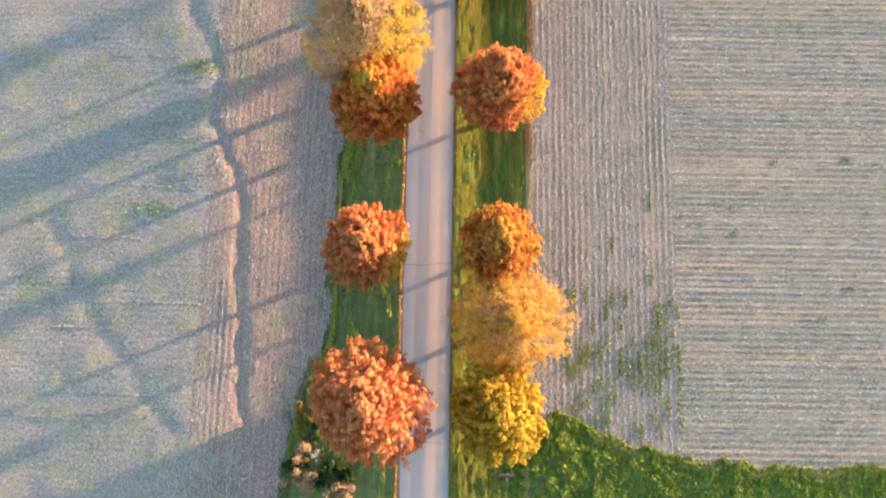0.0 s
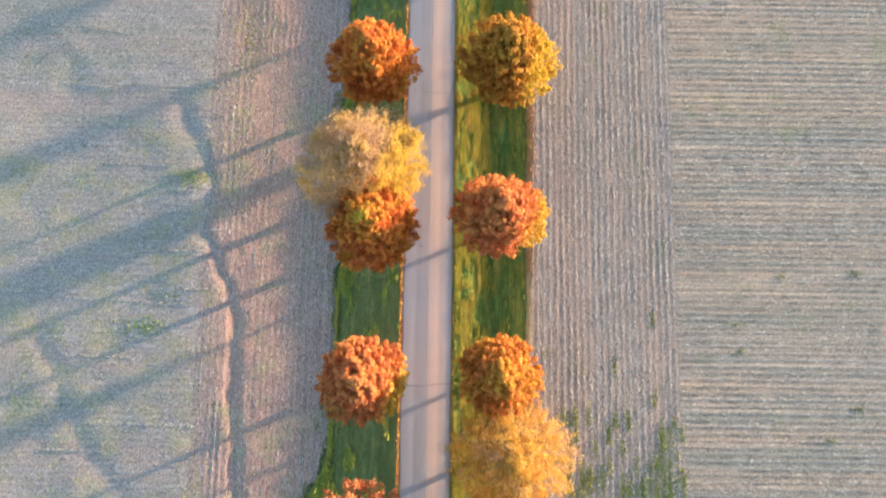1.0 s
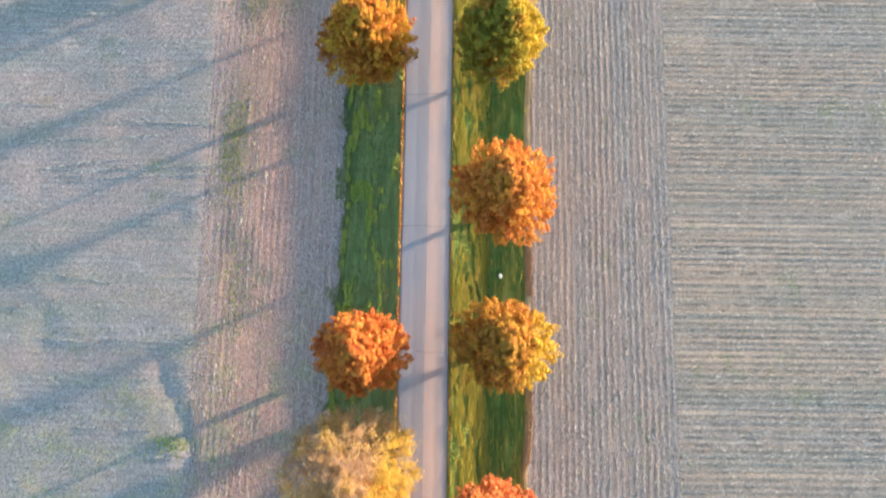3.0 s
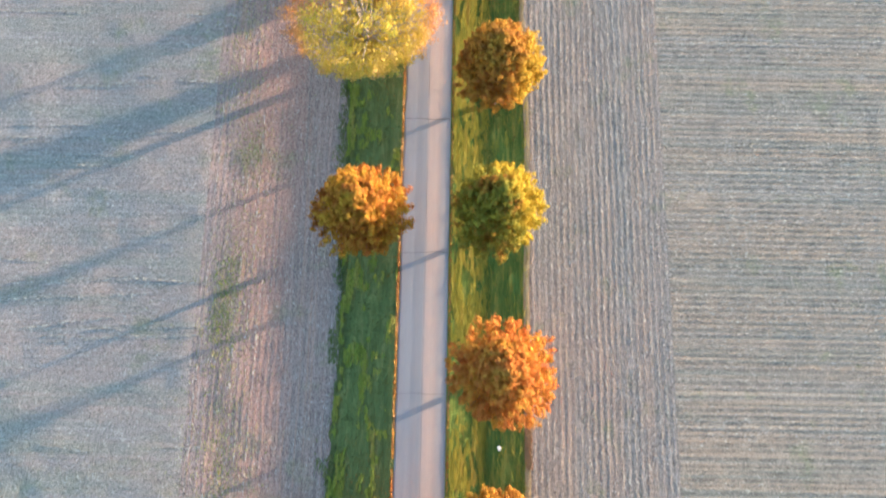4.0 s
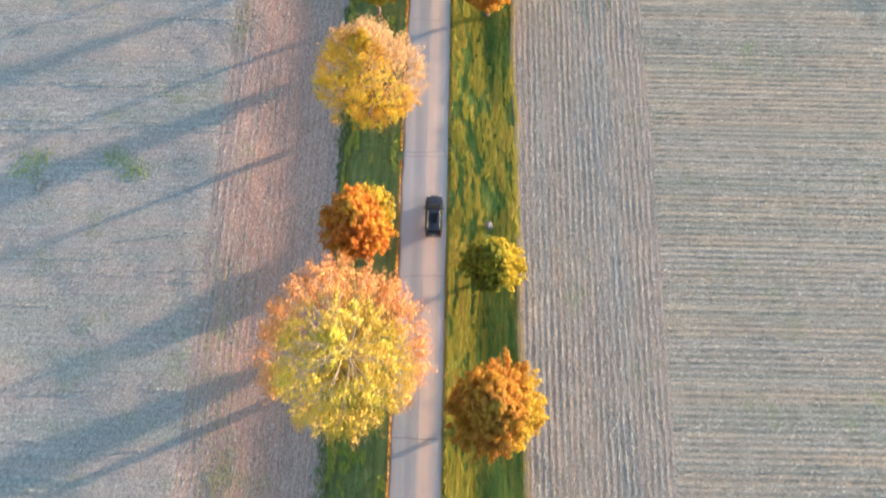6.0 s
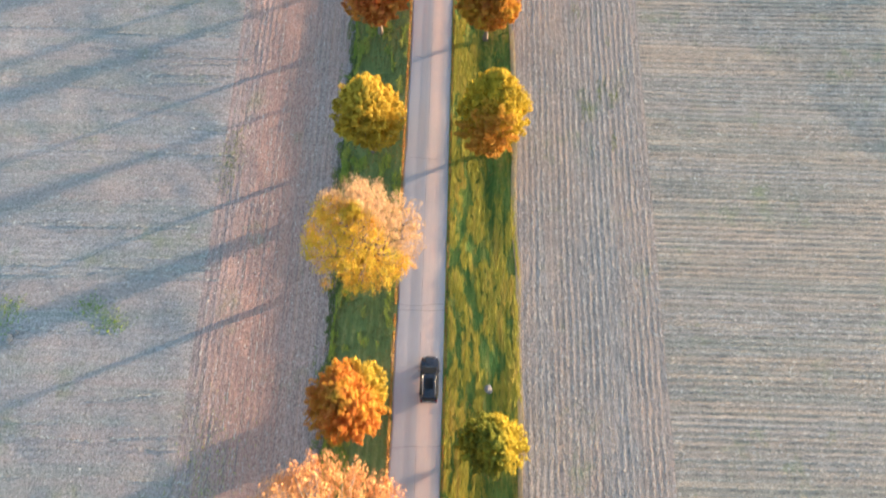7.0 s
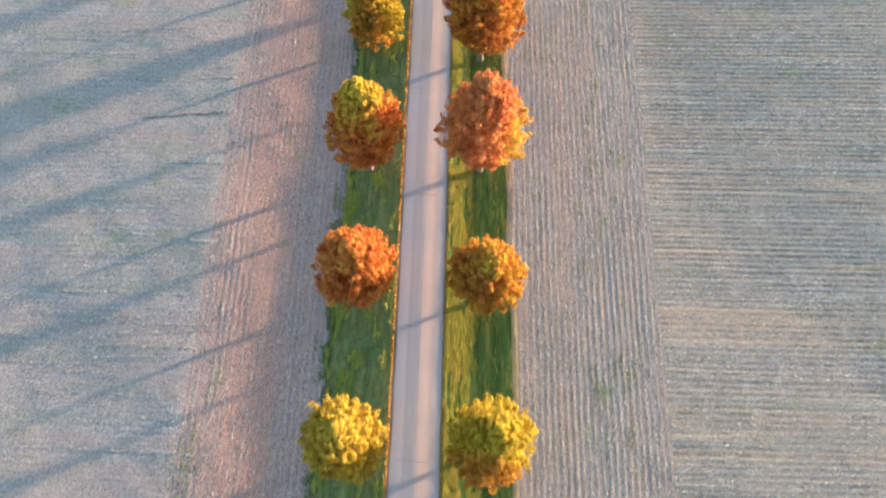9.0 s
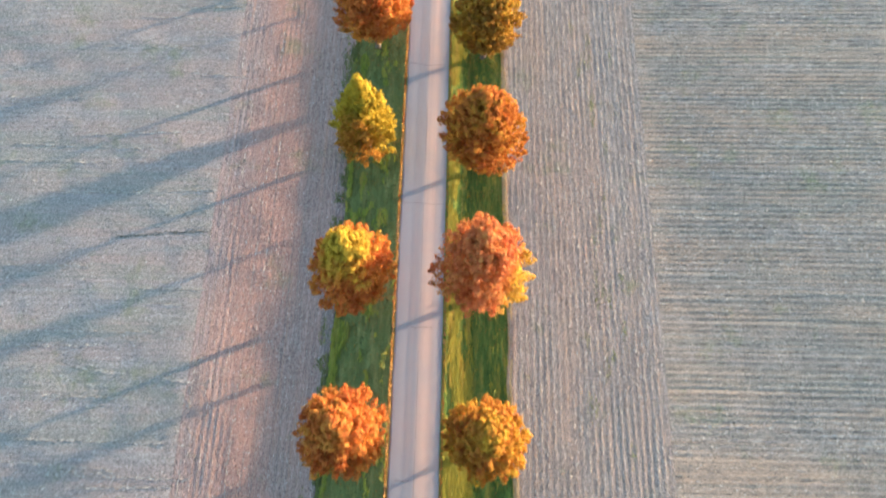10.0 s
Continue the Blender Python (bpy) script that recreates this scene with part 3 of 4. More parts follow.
def in_band(rng, n, lo, hi, y0=Y0, y1=Y1, power=1.0):
    """n points between the lines lo(y) and hi(y)."""
    y = rng.uniform(y0, y1, n)
    return lo(y) + (hi(y) - lo(y)) * rng.random(n) ** power, y


def green_line(x):
    """The edge of the weedy strip south of the corn field."""
    return np.interp(x, [3, 11, 15, 20, 25.6, 35, 52, 80], [-14.2, -10.5, -8.3, -10.4, -12.2, -13.5, -13.6, -13.6]) + 0.5 * rough(x, 0 * np.asarray(x), 2.0, 91) + 0.3 * rough(x, 0 * np.asarray(x), 0.7, 92)


r = np.random.default_rng(21)
# cut stalks standing in their rows
rx = 0.76 * np.arange(16, 39)
yy = r.uniform(Y0, Y1, 46000)
xx = r.choice(rx, 46000) + r.normal(0, 0.05, 46000)
ok = (yy > green_line(xx)) & (xx > right_edge(yy) + 0.9)
xx, yy = xx[ok], yy[ok]
blades("corn_stubble", on(xx, yy, rows_along), r.uniform(0.04, 0.09, len(xx)), 0.09, 0.5, M_STRAW, "pale cut corn stalks standing in rows along the road", r, "stubble")
ry = 0.76 * np.arange(-42, 324)
xx = r.uniform(HEAD_R, 75, 60000)
yy = r.choice(ry, 60000) + r.normal(0, 0.05, 60000)
ok = (yy > green_line(xx)) & (xx < 55 + 0.06 * yy)
xx, yy = xx[ok], yy[ok]
blades("corn_stubble", on(xx, yy, rows_across), r.uniform(0.04, 0.09, len(xx)), 0.09, 0.5, M_STRAW, "pale cut corn stalks standing in rows across the field", r, "stubble")
# chopped straw left on the fields
xx, yy = r.choice(rx, 44000) + r.normal(0, 0.15, 44000), r.uniform(Y0, Y1, 44000)
ok = (yy > green_line(xx)) & (xx > right_edge(yy) + 0.7) & (xx < HEAD_R) & (rough(xx, yy / 6, 1.1, 63) + 0.5 * rough(xx, yy, 0.8, 64) > -0.35)
flakes("straw_litter", on(xx[ok], yy[ok], rows_along), 0.21, 0.075, M_STRAW, "chopped corn leaves and husks on the soil", r, "straw", np.pi / 2, 0.16)
xx, yy = r.uniform(HEAD_R, 75, 130000), r.choice(ry, 130000) + r.normal(0, 0.15, 130000)
ok = (yy > green_line(xx)) & (xx < 55 + 0.06 * yy) & (r.random(130000) < 0.55 + 0.55 * rough(0 * yy, yy, 2.4, 61) + 0.3 * rough(0 * yy, yy, 0.9, 62))
flakes("straw_litter", on(xx[ok], yy[ok], rows_across), 0.22, 0.075, M_STRAW, "chopped corn leaves and husks on the soil", r, "straw", 0.0, 0.16)
xx, yy = in_band(r, 32000, lambda y: HEAD_L + 0 * y, left_edge)
flakes("straw_litter", on(xx, yy, rows_along), 0.18, 0.065, M_STRAW, "short pinkish straw on the headland", r, "straw", np.pi / 2, 0.16)
xx, yy = r.uniform(-68, HEAD_L, 75000), r.uniform(Y0, Y1, 75000)
ok = xx > -52 - 0.06 * yy
xx, yy = xx[ok], yy[ok]
flakes("straw_litter", on(xx, yy, rows_across), 0.18, 0.065, M_STRAW, "short pale straw on the field", r, "straw", 0.0, 0.25, 0.07)

# a thin line of dark flakes in the west field
n_ = 200
xx = r.uniform(-39.0, -27.0, n_)
yy = 192.3 + 0.075 * (xx + 39) + r.normal(0, 0.10, n_) + 0.2 * rough(xx, 0 * xx, 2.5, 68)
flakes("wet_trash", on(xx, yy, rows_across), 0.30, 0.10, M_DARK, "thin dark line of small flakes across the stubble", r, "plant litter", 0.08, 0.3, 0.05)

# thin windrows that the combine dropped, across the west field and along its headland
px_, py_ = [], []
for _ in range(130):
    n_ = int(r.uniform(60, 260))
    px_.append(r.uniform(-66, -30) + np.sort(r.uniform(0, n_ * 0.085, n_)))
    py_.append(r.uniform(Y0, Y1) + 0.004 * r.normal() * n_ * np.linspace(0, 1, n_) + r.normal(0, 0.06, n_))
xx, yy = np.concatenate(px_), np.concatenate(py_)
ok = (xx < HEAD_L + 2) & (rough(xx, yy, 1.3, 65) > -0.5)
xx, yy = xx[ok], yy[ok]
flakes("straw_windrow", on(xx, yy, rows_across), 0.34, 0.07, M_STRAW, "thin pale straw lines dropped across the field", r, "straw", 0.0, 0.2)
px_, py_ = [], []
for x_ in (-26.2, -24.1, -22.3, -20.9, -19.6):
    n_ = 700
    y_ = r.uniform(Y0, Y1, n_)
    px_.append(x_ + 0.25 * rough(0 * y_, y_, 25, 67) + r.normal(0, 0.05, n_))
    py_.append(y_)
xx, yy = np.concatenate(px_), np.concatenate(py_)
ok = rough(xx, yy / 6, 1.0, 66) > -0.1
xx, yy = xx[ok], yy[ok]
flakes("straw_windrow", on(xx, yy, rows_along), 0.45, 0.07, M_STRAW, "thin pale straw lines along the headland", r, "straw", np.pi / 2, 0.15)

# grass of the two verges
xx, yy = in_band(r, 120000, lambda y: ROAD + 0.05 + 0 * y, lambda y: right_edge(y) + 0.2)
tall = 0.13 + 0.10 * (rough(xx, yy / 5, 1.1, 31) > 0.1) * (xx > ROAD + 1.0)
tall = tall * (1 - 0.45 * ease(0, 0.6, xx - ditch_x(yy))) * (0.45 + 0.55 * ditch_depth(yy) / 0.58)
tall = np.minimum(tall, 0.03 + 0.09 * (xx - ROAD))
blades("verge_grass", on(xx, yy, verge_r), tall * r.uniform(0.6, 1.4, len(xx)), 0.09, 0.45, M_BLADE_R, "long yellow-green grass of the roadside ditch", r, "grass")
xx, yy = in_band(r, 26000, lambda y: ROAD + 0.03 + 0 * y, lambda y: ROAD + 0.4 + 0 * y)
blades("verge_grass", on(xx, yy, verge_r), r.uniform(0.045, 0.06, len(xx)), 0.14, 0.3, M_BLADE_R, "dense yellow-green grass fringe at the road edge", r, "grass")
xx, yy = in_band(r, 90000, lambda y: left_edge(y) - 0.5, lambda y: -ROAD - 0.25 + 0 * y)
blades("bank_grass", on(xx, yy, verge_l), r.uniform(0.12, 0.34, len(xx)), 0.09, 0.45, M_BLADE_L, "dark green grass of the road bank", r, "grass")
# lighter tufts, thicker at the bank foot, also paint sunlit mottles there
xx, yy = in_band(r, 70000, lambda y: left_edge(y) + 0.1, lambda y: -ROAD - 0.3 + 0 * y, power=1.4)
foot_ = 1 - ease(0.0, 2.6, xx - left_edge(yy) - 0.8 * rough(xx, yy / 3, 2.0, 40))
ok = rough(xx, yy / 3, 1.0, 36) + 0.6 * rough(xx, yy / 2, 0.45, 37) > 0.55 - 0.75 * foot_
xx, yy = xx[ok], yy[ok]
p = on(xx, yy, verge_l) + np.array([0, 0, 1.0]) * r.uniform(0.08, 0.28, (len(xx), 1))
flakes("bank_grass", p, 0.55, 0.10, M_TUFT, "olive-yellow tufts that also paint sun mottles on the road bank", r, "grass", np.pi / 2, 0.45, 0.25)
# thin grass that creeps from the bank into the stubble
xx, yy = in_band(r, 26000, lambda y: left_edge(y) - 1.8, lambda y: left_edge(y) + 0.6, power=0.5)
ok = rough(xx, yy / 2, 0.9, 47) + 0.5 * rough(xx, yy, 0.35, 48) > 0.55 - 0.42 * (xx - left_edge(yy) + 1.8)
xx, yy = xx[ok], yy[ok]
flakes("bank_grass", on(xx, yy, rows_along), 0.40, 0.09, M_BLADE_L, "thin grass creeping into the stubble", r, "grass", np.pi / 2, 0.6, 0.2)
# greener grass puts the shade of the far ditch slope into the colour
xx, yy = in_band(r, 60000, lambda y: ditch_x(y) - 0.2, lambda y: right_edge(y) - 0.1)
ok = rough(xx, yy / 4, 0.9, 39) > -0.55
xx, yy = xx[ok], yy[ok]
blades("ditch_grass", on(xx, yy, verge_r), r.uniform(0.08, 0.17, len(xx)) * (0.5 + 0.5 * ditch_depth(yy) / 0.7), 0.11, 0.5, M_SHADED, "deep green grass that paints the shade on the ditch slope", r, "grass")
# dry yellow streaks through the ditch grass, thickened where they paint the sunlit slope
xx, yy = in_band(r, 170000, lambda y: ROAD + 0.35 + 0 * y, lambda y: right_edge(y) + 0.2)
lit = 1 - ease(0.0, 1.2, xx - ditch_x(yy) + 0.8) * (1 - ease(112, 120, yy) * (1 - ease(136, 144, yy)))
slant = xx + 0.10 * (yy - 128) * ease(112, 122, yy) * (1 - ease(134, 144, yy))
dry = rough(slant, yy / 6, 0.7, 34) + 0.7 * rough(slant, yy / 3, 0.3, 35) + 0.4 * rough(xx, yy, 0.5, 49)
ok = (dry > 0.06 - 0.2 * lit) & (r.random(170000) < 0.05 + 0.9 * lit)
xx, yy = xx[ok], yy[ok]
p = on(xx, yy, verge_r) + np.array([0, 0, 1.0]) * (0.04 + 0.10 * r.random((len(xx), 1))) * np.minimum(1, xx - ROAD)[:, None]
flakes("dry_grass", p, 0.85, 0.05, M_OCHRE, "ochre dry grass streaks that also paint the sunlit ditch slope", r, "grass", np.pi / 2, 0.22, 0.16)
xx, yy = in_band(r, 14000, lambda y: right_edge(y) - 0.5, lambda y: right_edge(y) + 0.8)
blades("dead_grass", on(xx, yy, ridge_z), r.uniform(0.04, 0.10, len(xx)), 0.09, 0.5, M_DEAD, "rusty dead grass between ditch and corn stubble", r, "grass")

xx, yy = in_band(r, 15000, lambda y: right_edge(y) - 0.2, lambda y: right_edge(y) + 0.7, -2.0, 66.0)
ok = rough(xx, yy / 4, 1.5, 38) > -0.3
xx, yy = xx[ok], yy[ok]
blades("dead_grass", on(xx, yy, ridge_z), r.uniform(0.05, 0.11, len(xx)), 0.15, 0.6, M_RUST, "rust-brown dead grass along the ditch rim", r, "grass")

# weedy strip south of the corn field
xx = r.uniform(3.2, 78, 84000)
yy = green_line(xx) - 14 * r.random(84000) ** 1.3
lush = ease(9.5, 13.5, xx + 1.2 * rough(xx, yy, 2.0, 43))
ok = r.random(84000) < 0.18 + 0.82 * lush
xx, yy, lush = xx[ok], yy[ok], lush[ok]
nw = len(xx)
hh = 0.55 * (0.35 + 0.65 * np.maximum(0, rough(xx, yy, 1.3, 41)) + 0.25 * rough(xx, yy, 0.6, 42)) * (0.22 + 0.78 * lush) * (1 - 0.45 * ease(16, 24, xx))
zz = field_height(xx, yy) * (xx > 11) + height(xx, yy) * (xx <= 11)
p = np.stack([xx, yy, zz + hh * r.random(nw) ** 0.5], 1)
nrm = unit(r.normal(0, 1, (nw, 3)) + np.array([0.3, 0.1, 1.0]))
uu = unit(np.cross(nrm, r.normal(0, 1, (nw, 3))))
vv = np.cross(nrm, uu)
s = r.uniform(0.11, 0.25, nw)[:, None]
v = np.stack([p - uu * s, p - vv * s * 0.6, p + uu * s, p + vv * s * 0.6], 1).reshape(-1, 3)
tagged(mesh_of("weeds", v, np.arange(4 * nw).reshape(-1, 4), M_WEED), "dense knee-high green weeds beside the corn field", "weeds", kind="stuff")
# straw-yellow margin where the weeds meet the corn
xx = r.uniform(12.0, 78, 9000)
yy = green_line(xx) - 0.5 + r.normal(0, 0.28, 9000)
flakes("dead_grass", on(xx, yy, field_height) + np.array([0, 0, 0.06]), 0.34, 0.10, M_DRY, "straw-yellow grass between weeds and corn stubble", r, "grass", 0.0, 0.4, 0.15)
# dry grass on the crossing beside the road
xx, yy = r.uniform(3.3, 13.0, 30000), r.uniform(Y0, -9.5, 30000)
ok = (yy < green_line(xx) + 0.5) & (rough(xx, yy / 2, 1.4, 95) > -0.35)
xx, yy = xx[ok], yy[ok]
blades("dead_grass", on(xx, yy, verge_r), r.uniform(0.05, 0.12, len(xx)), 0.12, 0.5, M_DRY, "short straw-yellow dry grass on the field crossing", r, "grass")


def patch(spots, rad, n, material, label, fz, along=0.55, size=0.16):
    """Low creeping green clumps that grow here and there in a field."""
    xs_, ys_ = [], []
    for cx, cy in spots:
        xs_.append(cx + r.normal(0, rad, n))
        ys_.append(cy + r.normal(0, rad * along, n))
    a, b = np.concatenate(xs_), np.concatenate(ys_)
    flakes("field_weeds", on(a, b, fz), size, size * 0.8, material, label, r, "weeds", tilt=0.35, roll=0.3)


patch([(-40.2, 127.0), (-51.5, 124.5), (-50.5, 126.5), (-37.5, 124.8), (-33, 15), (-29, 33)], 1.3, 200, M_WEED, "bright green weed patches in the stubble", field_height)
patch([(35.8, 16.1), (36.5, 13.0), (41.6, 21.8), (50.3, 22.2), (49.7, 6.6), (46.0, 3.0)], 0.4, 26, M_BLADE_L, "dark green weed clumps among the corn stubble", rows_across)
w8 = np.random.default_rng(78)
patch([(float(w8.normal(-23.2, 1.3)), float(w8.uniform(30, 116))) for _ in range(40)], 2.0, 120, M_TUFT, "faint green regrowth along the headland", rows_along, 1.6, 0.11)
patch([(-23.9, 66.9), (-23.2, 63.8), (-24.2, 70.0), (-22.3, 49.0), (-21.6, 88.2), (-22.2, 86.0), (-23.3, 72.9), (-23.6, 69.8), (-24.4, 66.3), (-25.3, 149.0), (-25.9, 146.0)], 0.85, 190, M_HERB, "olive-green regrowth patches on the headland", rows_along, 2.2, 0.13)
g = np.random.default_rng(77)
spots = [(0.76 * float(round(g.uniform(20, 38.5))) + 0.38, float(g.normal(-1.5, 5.0))) for _ in range(110)]
patch(spots, 0.22, 44, M_HERB, "green weeds between the headland corn rows", rows_along, 3.0, 0.17)
spots = [(0.76 * float(round(g.uniform(26, 33))) + 0.38, float(g.uniform(150, 235))) for _ in range(40)]
patch(spots, 0.18, 34, M_HERB, "faint green weeds between the headland corn rows", rows_along, 4.5, 0.12)
patch([(float(w8.uniform(-50, -24)), float(w8.uniform(-12, 40))) for _ in range(14)], 1.8, 110, M_WEED, "thin green regrowth near the rills", field_height, 0.6, 0.12)


# ---------------------------------------------------------------- trees
def tube(path, radii, sides=7):
    path, radii = np.asarray(path, float), np.asarray(radii, float)
    d = unit(np.gradient(path, axis=0))
    ref = np.where(np.abs(d[:, 2:3]) > 0.9, np.array([[1.0, 0, 0]]), np.array([[0, 0, 1.0]]))
    a = unit(np.cross(d, ref))
    b = np.cross(d, a)
    t = np.linspace(0, 2 * np.pi, sides, endpoint=False)
    v = path[:, None, :] + radii[:, None, None] * (np.cos(t)[None, :, None] * a[:, None, :] + np.sin(t)[None, :, None] * b[:, None, :])
    n = len(path)
    i = np.arange(n - 1)[:, None] * sides
    j = np.arange(sides)[None, :]
    q = np.stack([i + j, i + (j + 1) % sides, i + sides + (j + 1) % sides, i + sides + j], -1).reshape(-1, 4)
    return v.reshape(-1, 3), q


def profile(shape, t):
    """Width of a crown against its height, both from 0 to 1."""
    if shape == "cone":
        return np.clip(1.08 * (1 - t) ** 0.75, 0, 1) * ease(-0.05, 0.12, t)
    if shape == "vase":
        return np.clip(np.sin(np.pi * np.clip(t, 0, 1) ** 1.25) ** 0.6, 0, 1)
    return np.clip(np.sin(np.pi * np.clip(t, 0, 1) ** 0.62), 0, 1) ** 0.55 * np.clip(0.35 + 1.7 * t, 0, 1)


def tree(cx, cy, wide, foot, peak, palette, label, shape="round", lobes=390, leaves=80, size=0.122, loose=0.0, seed=1, deep=1.0, ragged=0.04, gap=0.0, bark=None):
    """A roadside tree: tapered trunk with limbs, and a crown of leaf clumps; foot and peak are the crown's ends above the road."""
    g = np.random.default_rng(seed)
    z0 = float(height(cx, cy)) - 0.1
    top = new("tree")
    top.location = (cx, cy, z0)
    tagged(top, label, "tree", "avenue trees along the road")
    foot, peak = foot - z0, peak - z0
    tall = peak - foot
    # tufts spread over the outside of the crown; each is a plume that reaches up and outwards
    n = lobes
    az = np.arange(n) * 2.39996 + g.normal(0, 0.35, n)
    t = np.clip((np.arange(n) + 0.5) / n + g.normal(0, 0.03, n), 0.02, 0.98)
    t = 0.5 - 0.5 * np.cos(np.pi * t) * (0.55 + 0.45 * np.abs(np.cos(np.pi * t)))
    rad = profile(shape, t) * wide / 2
    bulge = 1 + 0.09 * np.sin(az * 2 + g.uniform(0, 6)) * np.sin(t * 5 + g.uniform(0, 6)) + g.normal(0, ragged, n)
    lr = g.uniform(0.7, 1.35, n) * (0.30 + 0.02 * wide) * (1 + 0.35 * loose)
    stretch = g.uniform(1.4, 2.3, n) * (1 + 0.15 * loose)
    rr = np.maximum(rad * bulge - lr * 0.75, 0.1)
    c = np.stack([rr * np.cos(az), rr * np.sin(az) * deep, foot + lr * 0.8 + t * (tall - lr * 2.0)], 1)
    out = unit(c - np.array([0, 0, foot + 0.42 * tall]))
    axis = unit(out * np.array([0.8, 0.8, 0.5]) * (1 + 0.4 * loose) + np.array([0, 0, 0.62]) + g.normal(0, 0.16, (n, 3)))
    if gap:
        bare = (np.hypot(c[:, 0], c[:, 1]) < 0.24 * wide) & (t > 0.5) & (g.random(n) < gap)
        c, out, axis, lr, stretch = c[~bare], out[~bare], axis[~bare], lr[~bare], stretch[~bare]
        n = len(c)
    # leaves on the outer side of each tuft
    k = leaves
    d = unit(g.normal(0, 1, (n, k, 3)).reshape(-1, 3)).reshape(n, k, 3) + 0.5 * out[:, None, :]
    d = unit(d.reshape(-1, 3)).reshape(n, k, 3)
    dist = (g.random((n, k, 1)) ** (0.28 if loose == 0 else 0.5)) * lr[:, None, None] * (1 + loose * 0.3)
    along = (d * axis[:, None, :]).sum(2, keepdims=True)
    # narrower towards the tip of the plume
    thin = np.where(along > 0, 1 - 0.35 * along, 1.0)
    p = c[:, None, :] + dist * (thin * (d - along * axis[:, None, :]) + along * stretch[:, None, None] * axis[:, None, :])
    p = p.reshape(-1, 3)
    face = unit((d - 0.35 * along * axis[:, None, :]).reshape(-1, 3) + g.normal(0, 0.24 + 0.25 * loose, (n * k, 3)))
    # a thinner filling inside
    q = int(n * k * 0.28 * (1 - 1.4 * loose))
    ti = g.uniform(0.08, 0.9, q)
    ri = profile(shape, ti) * wide / 2 * g.random(q) ** 0.5 * 0.82
    ai = g.uniform(0, 2 * np.pi, q)
    p = np.vstack([p, np.stack([ri * np.cos(ai), ri * np.sin(ai) * deep, foot + ti * tall], 1)])
    face = np.vstack([face, unit(g.normal(0, 1, (q, 3)))])
    m_ = len(p)
    uu_ = unit(np.cross(face, g.normal(0, 1, (m_, 3))))
    vv_ = np.cross(face, uu_)
    s_ = (size * g.uniform(0.6, 1.4, m_) * np.where(np.arange(m_) < n * k, 1.0, 2.1 - 0.9 * loose))[:, None]
    fold = face * s_ * g.uniform(-0.25, 0.35, m_)[:, None]
    v_ = np.stack([p - uu_ * s_, p - vv_ * s_ * 0.7 + fold, p + uu_ * s_, p + vv_ * s_ * 0.7 + fold], 1).reshape(-1, 3)
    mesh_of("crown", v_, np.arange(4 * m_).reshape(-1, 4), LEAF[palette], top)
    # trunk and limbs
    thick = 0.020 * wide + 0.10
    hgt = foot + 0.72 * tall
    s_t = np.linspace(0, 1, 9)
    bend = np.cumsum(g.normal(0, 0.04, (9, 2)), 0)
    bend[0] = 0
    path = np.stack([bend[:, 0], bend[:, 1], s_t * hgt], 1)
    rad_t = thick * (1 - 0.8 * s_t) * (1 + 0.7 * np.exp(-s_t * 16))
    V, F = [], []
    tv, tf = tube(path, rad_t, 9)
    V.append(tv)
    F.append(tf)
    count = len(tv)
    picks = g.permutation(n)[: int(30 + 60 * loose)]
    for j in picks:
        end = c[j]
        h0 = np.clip(end[2] - 0.9 * math.hypot(end[0], end[1]) - g.uniform(0, 0.8), foot * 0.75, hgt * 0.95)
        start = np.array([np.interp(h0, path[:, 2], path[:, 0]), np.interp(h0, path[:, 2], path[:, 1]), h0])
        w = np.linspace(0, 1, 6)[:, None]
        mid_ = start + (end - start) * w + np.array([0, 0, 0.35]) * np.sin(np.pi * w) * 0.8 + g.normal(0, 0.07, (6, 3)) * np.sin(np.pi * w)
        r0 = max(0.035, np.interp(h0, path[:, 2], rad_t) * 0.55)
        tv, tf = tube(mid_, np.linspace(r0, 0.022, 6), 5)
        V.append(tv)
        F.append(tf + count)
        count += len(tv)
        for _ in range(int(3 * loose + 0.5)):
            b0 = mid_[g.integers(2, 5)]
            e2 = end + g.normal(0, 0.9, 3)
            tv, tf = tube(b0 + (e2 - b0) * np.linspace(0, 1, 3)[:, None], np.linspace(0.045, 0.018, 3), 4)
            V.append(tv)
            F.append(tf + count)
            count += len(tv)
    mesh_of("trunk", np.vstack(V), np.vstack(F), bark or M_BARK, top, smooth=True)
    return top


